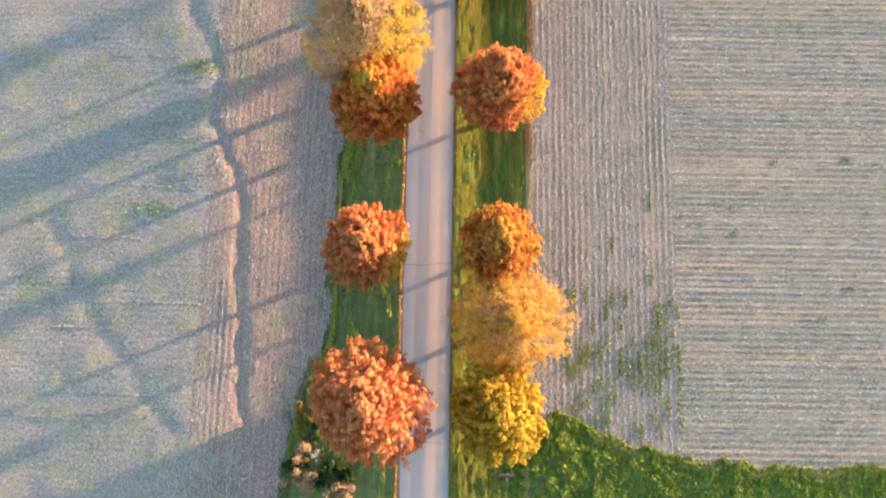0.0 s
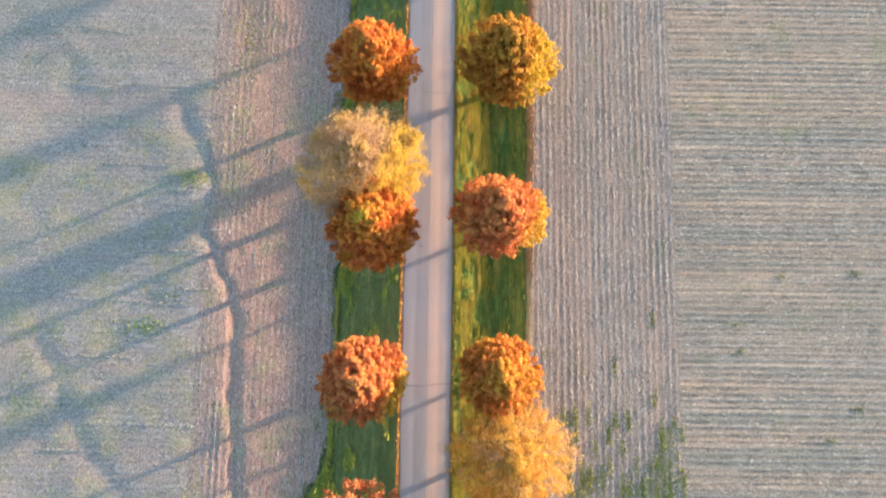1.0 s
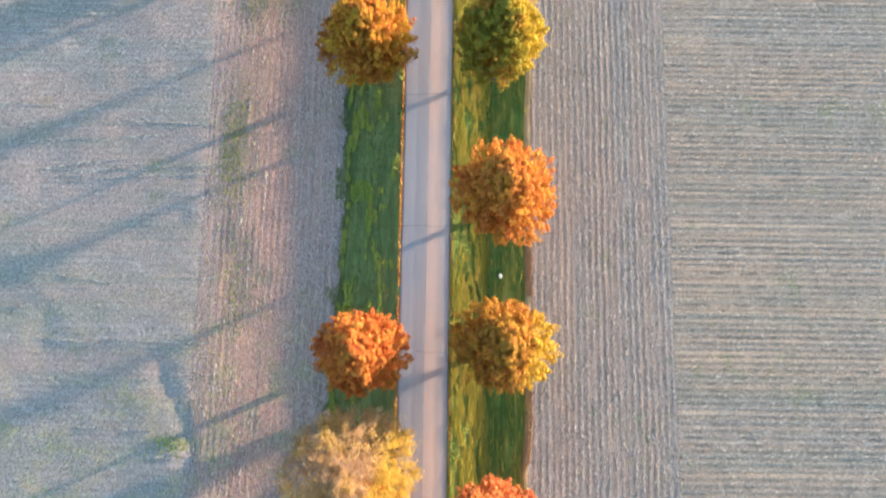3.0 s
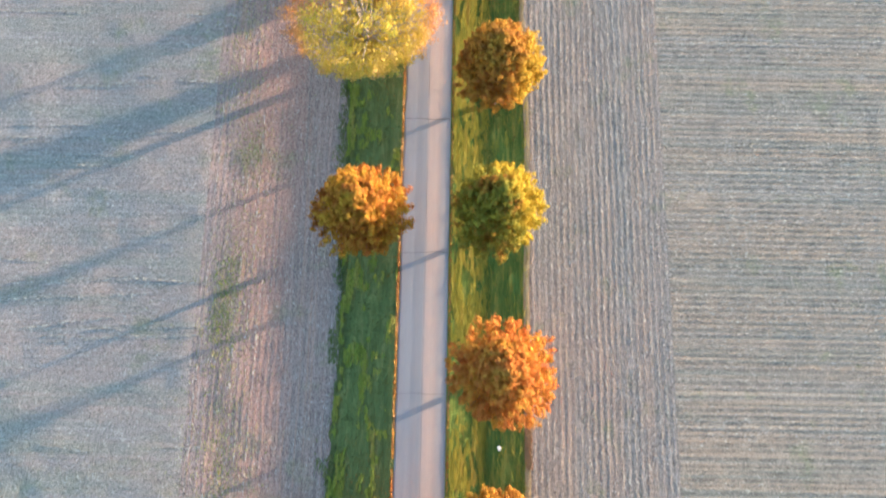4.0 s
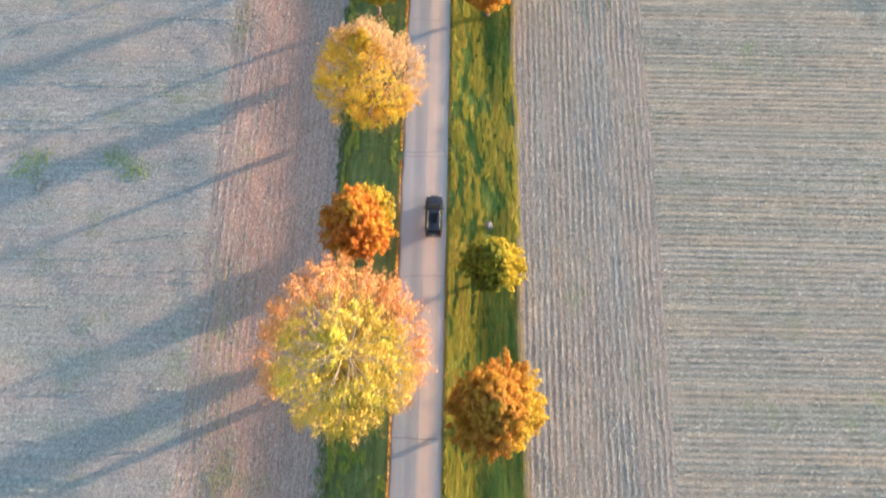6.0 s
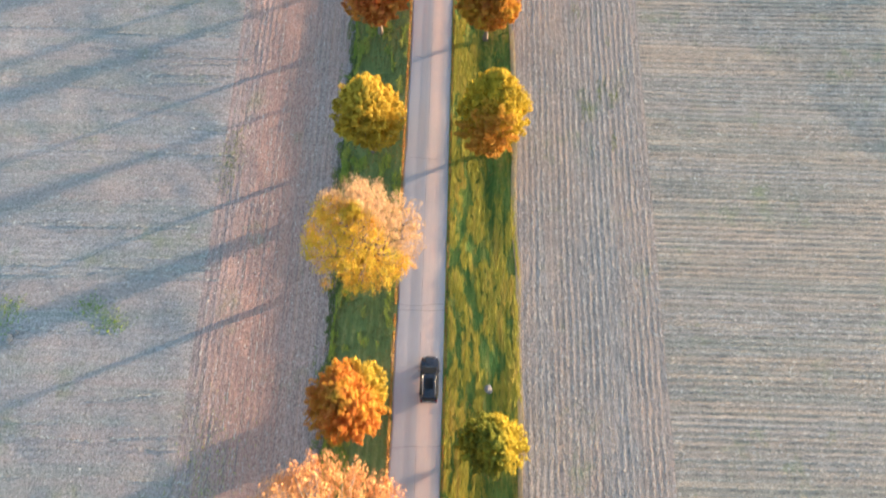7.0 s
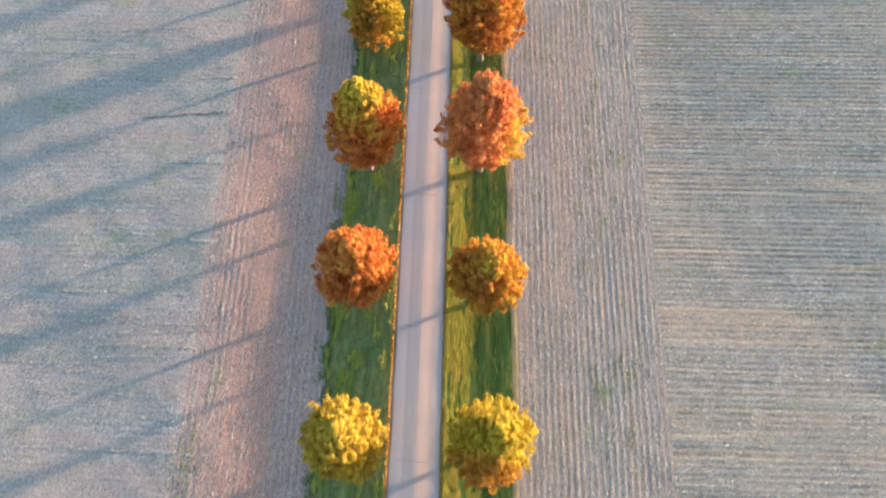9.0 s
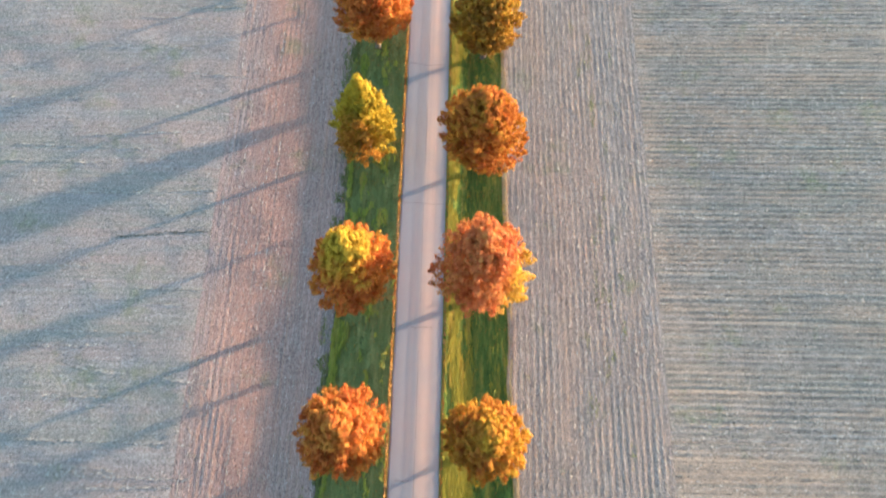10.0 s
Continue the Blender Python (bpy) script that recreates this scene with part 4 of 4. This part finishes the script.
TREES = [
    # x, y, width, crown foot, top, palette, label, extras
    (-5.3, -6.7, 12.3, 3.4, 17.0, "copper", "large copper-orange roadside maple with a dense round crown", dict(lobes=560, leaves=72)),
    (-6.4, 9.6, 9.2, 2.8, 13.8, "coppergold", "bright orange young maple on the grass bank", {}),
    (-5.8, 25.7, 9.9, 2.7, 15.5, "redgreen", "red maple with a green and yellow top under a paler tree", {}),
    (-6.9, 32.0, 12.6, 3.1, 18.0, "pale", "pale straw-yellow tree with thinning leaves and bare twigs", dict(loose=0.5, size=0.09, lobes=640, leaves=88, ragged=0.025)),
    (-6.2, 43.5, 9.2, 2.9, 16.2, "red", "dark orange maple half shaded on the bank", {}),
    (-6.7, 77.7, 10.2, 2.9, 16.2, "amber", "amber and golden round maple on the bank", {}),
    (-7.4, 100.4, 16.3, 2.9, 19.0, "gold", "huge spreading golden tree with pink-orange tips", dict(loose=0.6, size=0.115, lobes=820, leaves=62, shape="vase", gap=0.6, bark=M_PALEBARK)),
    (-7.1, 115.2, 8.4, 2.5, 13.9, "flame", "orange and gold slender tree beside a huge golden one", dict(ragged=0.06)),
    (-6.5, 132.9, 12.6, 2.5, 18.0, "twotone", "pale golden tree with thinning feathery leaves", dict(loose=0.5, size=0.09, lobes=560, leaves=72, ragged=0.04)),
    (-7.05, 149.0, 8.35, 2.5, 15.5, "lemon", "clear yellow round tree on the bank", {}),
    (-7.2, 167.6, 9.2, 2.8, 15.3, "red", "glowing red-orange round maple", {}),
    (-7.2, 184.6, 9.2, 2.5, 19.0, "redgreen", "red and yellow tall maple on the bank", {}),
    (-7.6, 205.5, 8.8, 2.0, 15.5, "limered", "pointed yellow-green young tree with an orange side", dict(shape="cone")),
    (-7.2, 221.8, 10.2, 2.9, 14.6, "red", "fiery orange maple on the bank", {}),
    (-7.3, 239.8, 10.0, 3.3, 14.0, "amber", "amber maple further along the bank", {}),
    (7.8, -7.7, 10.3, 2.2, 12.4, "yellow", "dense golden yellow round tree by the ditch", dict(lobes=440)),
    (9.2, 1.9, 11.9, 2.0, 12.4, "honey", "pale yellow feathery tree beside the corn stubble", dict(loose=0.5, size=0.09, lobes=560, leaves=72, ragged=0.04)),
    (7.8, 10.2, 8.4, 2.9, 14.1, "orange", "orange-yellow round tree by the ditch", {}),
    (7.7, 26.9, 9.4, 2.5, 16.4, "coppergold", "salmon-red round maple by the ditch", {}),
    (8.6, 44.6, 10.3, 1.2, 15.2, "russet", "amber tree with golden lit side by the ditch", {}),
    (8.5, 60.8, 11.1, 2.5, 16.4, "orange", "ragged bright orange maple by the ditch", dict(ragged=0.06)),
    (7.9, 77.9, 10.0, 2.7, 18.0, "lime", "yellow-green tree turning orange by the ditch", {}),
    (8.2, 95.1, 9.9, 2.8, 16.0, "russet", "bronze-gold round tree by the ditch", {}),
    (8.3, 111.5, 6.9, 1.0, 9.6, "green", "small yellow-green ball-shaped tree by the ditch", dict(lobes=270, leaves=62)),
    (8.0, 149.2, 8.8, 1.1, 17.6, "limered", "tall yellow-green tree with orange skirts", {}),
    (7.6, 167.3, 8.5, 2.5, 14.6, "amber", "amber tree with yellow sunlit side", {}),
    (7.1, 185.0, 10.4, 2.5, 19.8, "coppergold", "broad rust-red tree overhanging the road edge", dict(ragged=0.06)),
    (7.1, 202.7, 10.4, 2.7, 16.8, "rust", "rusty amber round tree beside the road", {}),
    (7.6, 220.5, 9.0, 1.2, 15.0, "bronze", "brownish amber tree by the ditch", {}),
    (7.8, 239.2, 9.5, 3.1, 14.0, "bronze", "brown-gold tree further along the ditch", {}),
]
for i, (x, y, w, a, b, pal, lab, extra) in enumerate(TREES):
    tree(x, y, w, a, b, pal, lab, seed=100 + i, **extra)


# ---------------------------------------------------------------- the car
M_PAINT = Mat("black_car_paint", 0.22, 0.0, 0.5)
M_PAINT.b.inputs["Coat Weight"].default_value = 0.35
pn = M_PAINT.noise(M_PAINT.coords(), 6, 4, 0.6)
M_PAINT.colour(M_PAINT.ramp(pn, [(0.3, (0.010, 0.012, 0.020)), (0.8, (0.024, 0.027, 0.042))]))
M_PAINT = M_PAINT.m
M_CARGLASS = Mat("dark_tinted_glass", 0.35, 0.0, 0.06).colour((0.012, 0.014, 0.018)).m
M_CHROME = Mat("brushed_aluminium", 0.35, 1.0).colour((0.30, 0.30, 0.30)).m
M_RUBBER = Mat("tyre_rubber", 0.85).colour((0.02, 0.02, 0.02)).m
M_PLASTIC = Mat("black_plastic_trim", 0.6).colour((0.03, 0.03, 0.032)).m
M_LENS = Mat("clear_headlight_lens", 0.1, 0.0, 0.6).colour((0.55, 0.57, 0.6)).m
M_TAIL = Mat("red_tail_light_lens", 0.15, 0.0, 0.6).colour((0.35, 0.01, 0.01)).m
M_PLATE = Mat("white_plate", 0.4).colour((0.75, 0.75, 0.72)).m


def loft(sections):
    """A closed, mirrored skin over half profiles given from the bottom middle to the top middle."""
    bm = bmesh.new()
    rings = []
    for y, half in sections:
        pts = [(x, z) for x, z in half] + [(-x, z) for x, z in reversed(half[1:-1])]
        rings.append([bm.verts.new((x, y, z)) for x, z in pts])
    for a, b in zip(rings, rings[1:]):
        for i in range(len(a)):
            j = (i + 1) % len(a)
            bm.faces.new((a[i], a[j], b[j], b[i]))
    bm.faces.new(rings[0])
    bm.faces.new(list(reversed(rings[-1])))
    bmesh.ops.recalc_face_normals(bm, faces=bm.faces[:])
    return bm


def block(sx, sy, sz, at, bevel=0.02, turn=None):
    bm = bmesh.new()
    bmesh.ops.create_cube(bm, size=1.0)
    bmesh.ops.scale(bm, vec=(sx, sy, sz), verts=bm.verts[:])
    if bevel:
        bmesh.ops.bevel(bm, geom=bm.edges[:], offset=bevel, segments=2, affect="EDGES", profile=0.5)
    m_ = Matrix.Translation(at) @ (turn if turn else Matrix.Identity(4))
    bmesh.ops.transform(bm, matrix=m_, verts=bm.verts[:])
    return bm


def pane(corners, thick=0.012):
    """A thin plate over four corners."""
    bm = bmesh.new()
    a = [bm.verts.new(c) for c in corners]
    f_ = bm.faces.new(a)
    f_.normal_update()
    nrm_ = f_.normal.copy()
    b = [bm.verts.new(Vector(c) + nrm_ * thick) for c in corners]
    bm.faces.new(b)
    for i_ in range(4):
        j_ = (i_ + 1) % 4
        bm.faces.new((a[i_], a[j_], b[j_], b[i_]))
    bmesh.ops.recalc_face_normals(bm, faces=bm.faces[:])
    return bm


def disc(radius, width, at, segments=20):
    bm = bmesh.new()
    bmesh.ops.create_cone(bm, cap_ends=True, segments=segments, radius1=radius, radius2=radius, depth=width)
    bmesh.ops.bevel(bm, geom=[e for e in bm.edges if len(e.link_faces) == 2 and abs(e.verts[0].co.z - e.verts[1].co.z) < 1e-5], offset=min(width, radius) * 0.18, segments=2, affect="EDGES")
    bmesh.ops.transform(bm, matrix=Matrix.Translation(at) @ Matrix.Rotation(radians(90), 4, "Y"), verts=bm.verts[:])
    return bm


def car(x, y, turn):
    top = new("car")
    tagged(top, "black sport utility car with silver roof rails on the road", "car")

    def half(w, b, belt, crown=0.03):
        return [(0, b), (w * 0.90, b), (w, b + 0.14), (w * 1.005, (b + belt) / 2), (w * 0.985, belt - 0.10), (w * 0.93, belt), (w * 0.5, belt + crown * 0.8), (0, belt + crown)]

    body = part("body", loft([(-2.33, half(0.78, 0.46, 0.90)), (-2.24, half(0.90, 0.36, 1.00)), (-1.6, half(0.95, 0.28, 1.06)), (-0.2, half(0.955, 0.26, 1.06)),
                              (0.95, half(0.95, 0.27, 1.05)), (1.15, half(0.945, 0.27, 1.03, 0.05)), (1.75, half(0.93, 0.28, 0.97, 0.06)), (2.14, half(0.87, 0.34, 0.88, 0.05)), (2.34, half(0.72, 0.46, 0.72, 0.03))]), M_PAINT, top, smooth=False)
    part("cabin", loft([(-2.20, [(0, 0.98), (0.86, 0.98), (0.85, 1.04), (0.5, 1.06), (0, 1.06)]), (-1.92, [(0, 0.98), (0.89, 0.98), (0.70, 1.60), (0.5, 1.66), (0, 1.68)]),
                        (-0.8, [(0, 0.98), (0.90, 0.98), (0.72, 1.64), (0.5, 1.70), (0, 1.72)]), (0.30, [(0, 0.98), (0.89, 0.98), (0.69, 1.60), (0.5, 1.65), (0, 1.67)]),
                        (1.22, [(0, 0.98), (0.82, 0.98), (0.80, 1.03), (0.5, 1.06), (0, 1.07)])]), M_PAINT, top)
    part("windscreen", pane([(-0.76, 1.14, 1.115), (0.76, 1.14, 1.115), (0.62, 0.40, 1.645), (-0.62, 0.40, 1.645)], 0.02), M_CARGLASS, top, "dark tinted windscreen")
    part("rear_window", pane([(0.74, -2.16, 1.17), (-0.74, -2.16, 1.17), (-0.62, -1.97, 1.60), (0.62, -1.97, 1.60)], 0.02), M_CARGLASS, top, "dark rear window")
    for s_ in (-1, 1):
        for y0_, y1_ in ((-1.75, -0.95), (-0.88, -0.08), (0.0, 0.72)):
            top_y1 = min(y1_, 0.25)
            part("side_window", pane([(s_ * 0.885, y0_, 1.12), (s_ * 0.885, y1_, 1.12), (s_ * 0.735, top_y1, 1.56), (s_ * 0.735, max(y0_, -1.7), 1.56)], 0.015), M_CARGLASS, top)
        rail_v, rail_f = tube([(s_ * 0.64, -1.75, 1.66), (s_ * 0.65, -1.6, 1.74), (s_ * 0.655, -0.7, 1.77), (s_ * 0.65, 0.1, 1.73), (s_ * 0.64, 0.25, 1.65)], [0.024] * 5, 8)
        mesh_of("roof_rail", rail_v, rail_f, M_CHROME, top, "silver roof rail", True)
        mirror = part("wing_mirror", block(0.24, 0.13, 0.17, (s_ * 1.04, 0.72, 1.10), 0.04), M_PAINT, top)
        part("mirror_glass", block(0.17, 0.01, 0.12, (s_ * 1.04, 0.652, 1.10), 0.0), M_CHROME, mirror, "mirror glass")
        part("headlight", block(0.34, 0.22, 0.14, (s_ * 0.62, 2.14, 0.80), 0.04, Matrix.Rotation(radians(-22 * s_), 4, "Z")), M_LENS, top, "clear headlight")
        part("tail_light", block(0.16, 0.10, 0.32, (s_ * 0.79, -2.27, 0.90), 0.03), M_TAIL, top, "red tail light")
        part("sill", block(0.10, 2.3, 0.12, (s_ * 0.93, 0.0, 0.30), 0.03), M_PLASTIC, top)
        for yw in (-1.40, 1.42):
            wheel = part("wheel", disc(0.35, 0.24, (s_ * 0.86, yw, 0.35)), M_RUBBER, top, "black tyre")
            part("rim", disc(0.23, 0.25, (s_ * 0.865, yw, 0.35), 14), M_CHROME, wheel, "alloy rim")
            part("wheel_arch", block(0.06, 0.86, 0.10, (s_ * 0.955, yw, 0.73), 0.03), M_PLASTIC, top)
    part("sunroof", pane([(-0.40, -1.2, 1.712), (0.40, -1.2, 1.712), (0.40, -0.1, 1.702), (-0.40, -0.1, 1.702)], 0.012), M_CARGLASS, top, "dark glass sunroof")
    part("rear_bumper", block(1.66, 0.16, 0.24, (0, -2.33, 0.52), 0.05), M_PLASTIC, top)
    part("bumper_step", block(1.30, 0.14, 0.03, (0, -2.35, 0.66), 0.01), M_CHROME, top, "bright scuff strip on the bumper")
    part("front_bumper", block(1.50, 0.16, 0.24, (0, 2.27, 0.50), 0.05), M_PLASTIC, top)
    part("grille", block(0.90, 0.06, 0.20, (0, 2.33, 0.66), 0.02), M_PLASTIC, top)
    part("number_plate", block(0.42, 0.02, 0.13, (0, -2.36, 0.80), 0.0), M_PLATE, top, "plain white plate")
    part("spoiler", block(1.26, 0.20, 0.05, (0, -1.98, 1.66), 0.02), M_PAINT, top)
    top.matrix_world = pose(x, y, 0.03, 0, 0, turn) @ Matrix.Scale(1.12, 4)
    return top


car(1.30, 118.9, 0.0)


# ---------------------------------------------------------------- small things beside the road
def stone_material(name, a, b):
    m = Mat(name, 0.85, 0, 0.3)
    n_ = m.noise(m.coords(), 5, 6, 0.65)
    return m.colour(m.ramp(n_, [(0.3, a), (0.7, b)])).bump(n_, 0.6, 0.03).m


M_STONE = stone_material("grey_fieldstone", (0.13, 0.12, 0.125), (0.27, 0.25, 0.26))
M_CONC = stone_material("weathered_concrete", (0.22, 0.20, 0.19), (0.36, 0.33, 0.31))
M_OLDCONC = stone_material("mossy_old_concrete", (0.05, 0.05, 0.045), (0.14, 0.13, 0.12))
M_WHITE = stone_material("white_enamel", (0.74, 0.74, 0.73), (0.84, 0.84, 0.82))


def stone(x, y, z, size, label, seed, material=None):
    bm = bmesh.new()
    bmesh.ops.create_icosphere(bm, subdivisions=3, radius=1.0)
    g_ = np.random.default_rng(seed)
    ofs = Vector(g_.uniform(0, 50, 3))
    for v_ in bm.verts:
        k_ = 1 + 0.30 * noise.noise(v_.co * 1.3 + ofs) + 0.10 * noise.noise(v_.co * 3.7 + ofs)
        v_.co = Vector((v_.co.x * size[0] * k_, v_.co.y * size[1] * k_, v_.co.z * size[2] * k_))
    ob = part("fieldstone", bm, material or M_STONE, None)
    ob.location = (x, y, z + size[2] * 0.35)
    return tagged(ob, label, "stone")


stone(8.2, 118.0, float(height(8.2, 118.0)), (0.46, 0.52, 0.34), "grey lilac fieldstone lying in the verge grass", 3)
stone(-49.3, 122.6, float(field_height(-49.3, 122.6)), (0.42, 0.55, 0.38), "pale fieldstone heap in the stubble field", 4, M_CONC)
stone(-48.7, 123.4, float(field_height(-48.7, 123.4)), (0.30, 0.26, 0.22), "small pale fieldstone beside a larger one", 5, M_CONC)

# a white utility box at the bottom of the ditch
box = new("utility_box")
tagged(box, "small white enamelled utility box standing in the ditch grass", "utility box")
part("body", block(0.30, 0.42, 0.52, (0, 0, 0.26), 0.02), M_WHITE, box)
part("lid", block(0.36, 0.48, 0.06, (0, 0, 0.55), 0.02), M_WHITE, box)
part("hinge", block(0.03, 0.20, 0.05, (0.165, 0, 0.50), 0.008), M_CHROME, box)
box.matrix_world = pose(8.9, 52.8, float(height(8.9, 52.8)) - 0.04, 0, 0, 24)

# culvert under the farm crossing
culvert = new("culvert")
tagged(culvert, "low weathered concrete culvert headwall among the weeds", "culvert")
part("headwall", block(1.9, 0.24, 0.6, (0, 0, 0.1), 0.04), M_OLDCONC, culvert)
pv, pf = tube([(0, -0.6, 0.12), (0, -0.2, 0.12), (0, 0.26, 0.12)], [0.26, 0.26, 0.26], 16)
mesh_of("pipe", pv, pf, M_OLDCONC, culvert, "round concrete pipe", True)
culvert.matrix_world = pose(9.3, -15.1, float(height(9.3, -15.1)) - 0.05, 0, 0, 0)


# ---------------------------------------------------------------- shrubs and litter
def shrub(x, y, wide, tall_, palette, label, seed, n=9, k=110):
    g_ = np.random.default_rng(seed)
    z_ = float(height(x, y))
    top = new("shrub")
    top.location = (x, y, z_)
    tagged(top, label, "shrub", "scrub on the bank")
    c_ = np.stack([g_.normal(0, wide / 4, n), g_.normal(0, wide / 4, n), g_.uniform(0.3, 0.85, n) * tall_], 1)
    lr_ = g_.uniform(0.3, 0.5, n) * wide / 2.2
    d_ = unit(g_.normal(0, 1, (n * k, 3)) + np.array([0.1, 0, 0.4]))
    p_ = np.repeat(c_, k, 0) + d_ * (np.repeat(lr_, k) * g_.random(n * k) ** 0.4)[:, None]
    p_[:, 2] = np.maximum(p_[:, 2], 0.05)
    fc = unit(d_ + g_.normal(0, 0.6, d_.shape))
    a_ = unit(np.cross(fc, g_.normal(0, 1, d_.shape)))
    b_ = np.cross(fc, a_)
    s_ = g_.uniform(0.06, 0.14, n * k)[:, None]
    v_ = np.stack([p_ - a_ * s_, p_ - b_ * s_ * 0.7, p_ + a_ * s_, p_ + b_ * s_ * 0.7], 1).reshape(-1, 3)
    mesh_of("foliage", v_, np.arange(4 * n * k).reshape(-1, 4), LEAF[palette], top)
    V, F, cnt = [], [], 0
    for e in c_:
        tv, tf = tube(np.array([[0, 0, -0.05]]) + np.linspace(0, 1, 4)[:, None] * e[None, :], [0.03, 0.025, 0.018, 0.01], 5)
        V.append(tv)
        F.append(tf + cnt)
        cnt += len(tv)
    mesh_of("stems", np.vstack(V), np.vstack(F), M_BARK, top, smooth=True)
    return top


for i, (x, y, w, h, pal) in enumerate([(-13.6, -12.6, 2.8, 1.5, "scrub"), (-12.9, -16.4, 3.3, 1.7, "scrub"), (-9.4, -17.3, 2.4, 1.3, "scrub"), (-13.9, -9.4, 1.9, 1.0, "lime"), (-14.4, -8.2, 1.5, 0.9, "honey"),
                                        (-10.6, -14.4, 2.6, 1.1, "leafy"), (-14.6, -14.6, 2.2, 1.0, "leafy"), (-11.2, -16.0, 2.2, 1.0, "leafy"), (-12.4, -10.6, 2.4, 1.1, "leafy"), (-8.6, -15.6, 1.8, 0.8, "leafy")]):
    kind_ = {"scrub": "tan dry feathery shrub on the grassy bank", "leafy": "dark green leafy shrub on the bank"}
    shrub(x, y, w, h, pal, kind_[pal] if pal in kind_ else "low yellow tangled shrub at the foot of the bank", 300 + i, 15, 120)

# a tangle of bleached dead branches among the shrubs
g = np.random.default_rng(9)
M_DRIFT = stone_material("bleached_wood", (0.50, 0.49, 0.48), (0.74, 0.73, 0.72))
heap = new("brushwood")
heap.location = (-12.1, -13.4, float(height(-12.1, -13.4)))
tagged(heap, "heap of bleached dead branches between shrubs", "brushwood")
for _ in range(26):
    a = np.array([g.normal(0, 0.5), g.normal(0, 0.35), g.uniform(0.05, 0.5)])
    d = np.array([g.normal(0, 1), g.normal(0, 1), g.normal(0, 0.25)])
    d = d / np.linalg.norm(d) * g.uniform(0.4, 1.0)
    tv, tf = tube([a - d * 0.5, a + g.normal(0, 0.05, 3), a + d * 0.5], [0.035, 0.028, 0.012], 5)
    mesh_of("branch", tv, tf, M_DRIFT, heap, "", True)

# fallen leaves
M_LITTER = leaf_material("fallen_leaves", (0.42, 0.18, 0.05), (0.56, 0.31, 0.06), (0.46, 0.28, 0.12), 0.1)
r = np.random.default_rng(91)
yy = r.uniform(Y0, Y1, 17000)
keep = rough(yy, 0 * yy, 7, 51) + 0.5 * rough(yy, 0 * yy, 1.5, 52) > -0.85
yy = yy[keep]
xx = -3.10 + r.normal(0, 0.07, len(yy))
p = np.stack([xx, yy, 0.0 + 0.16 * r.random(len(yy)) * np.exp(-(((xx + 3.1) / 0.16) ** 2))], 1)
flakes("fallen_leaves", p, 0.16, 0.12, M_LITTER, "drift of orange fallen leaves along the road edge", r, "leaves", tilt=0.8, roll=0.4)
xx = np.concatenate([3.05 + r.normal(0, 0.10, 5000)] + [np.array([tx]) + r.normal(0, w * 0.33, 260) for tx, ty, w, *_ in TREES])
yy = np.concatenate([r.uniform(Y0, Y1, 5000)] + [np.array([ty]) + r.normal(0, w * 0.33, 260) for tx, ty, w, *_ in TREES])
ok = (np.abs(xx) > 2.95) & (xx > left_edge(yy)) & (xx < right_edge(yy)) & (yy > Y0) & (yy < Y1)
xx, yy = xx[ok], yy[ok]
zz = np.where(xx > 0, verge_r(xx, yy), verge_l(xx, yy)) + np.where(np.abs(xx) < 3.6, 0.03, 0.12) * r.random(len(xx))
flakes("fallen_leaves", np.stack([xx, yy, zz], 1), 0.15, 0.12, M_LITTER, "loose orange leaves under the avenue trees", r, "leaves", tilt=0.2)
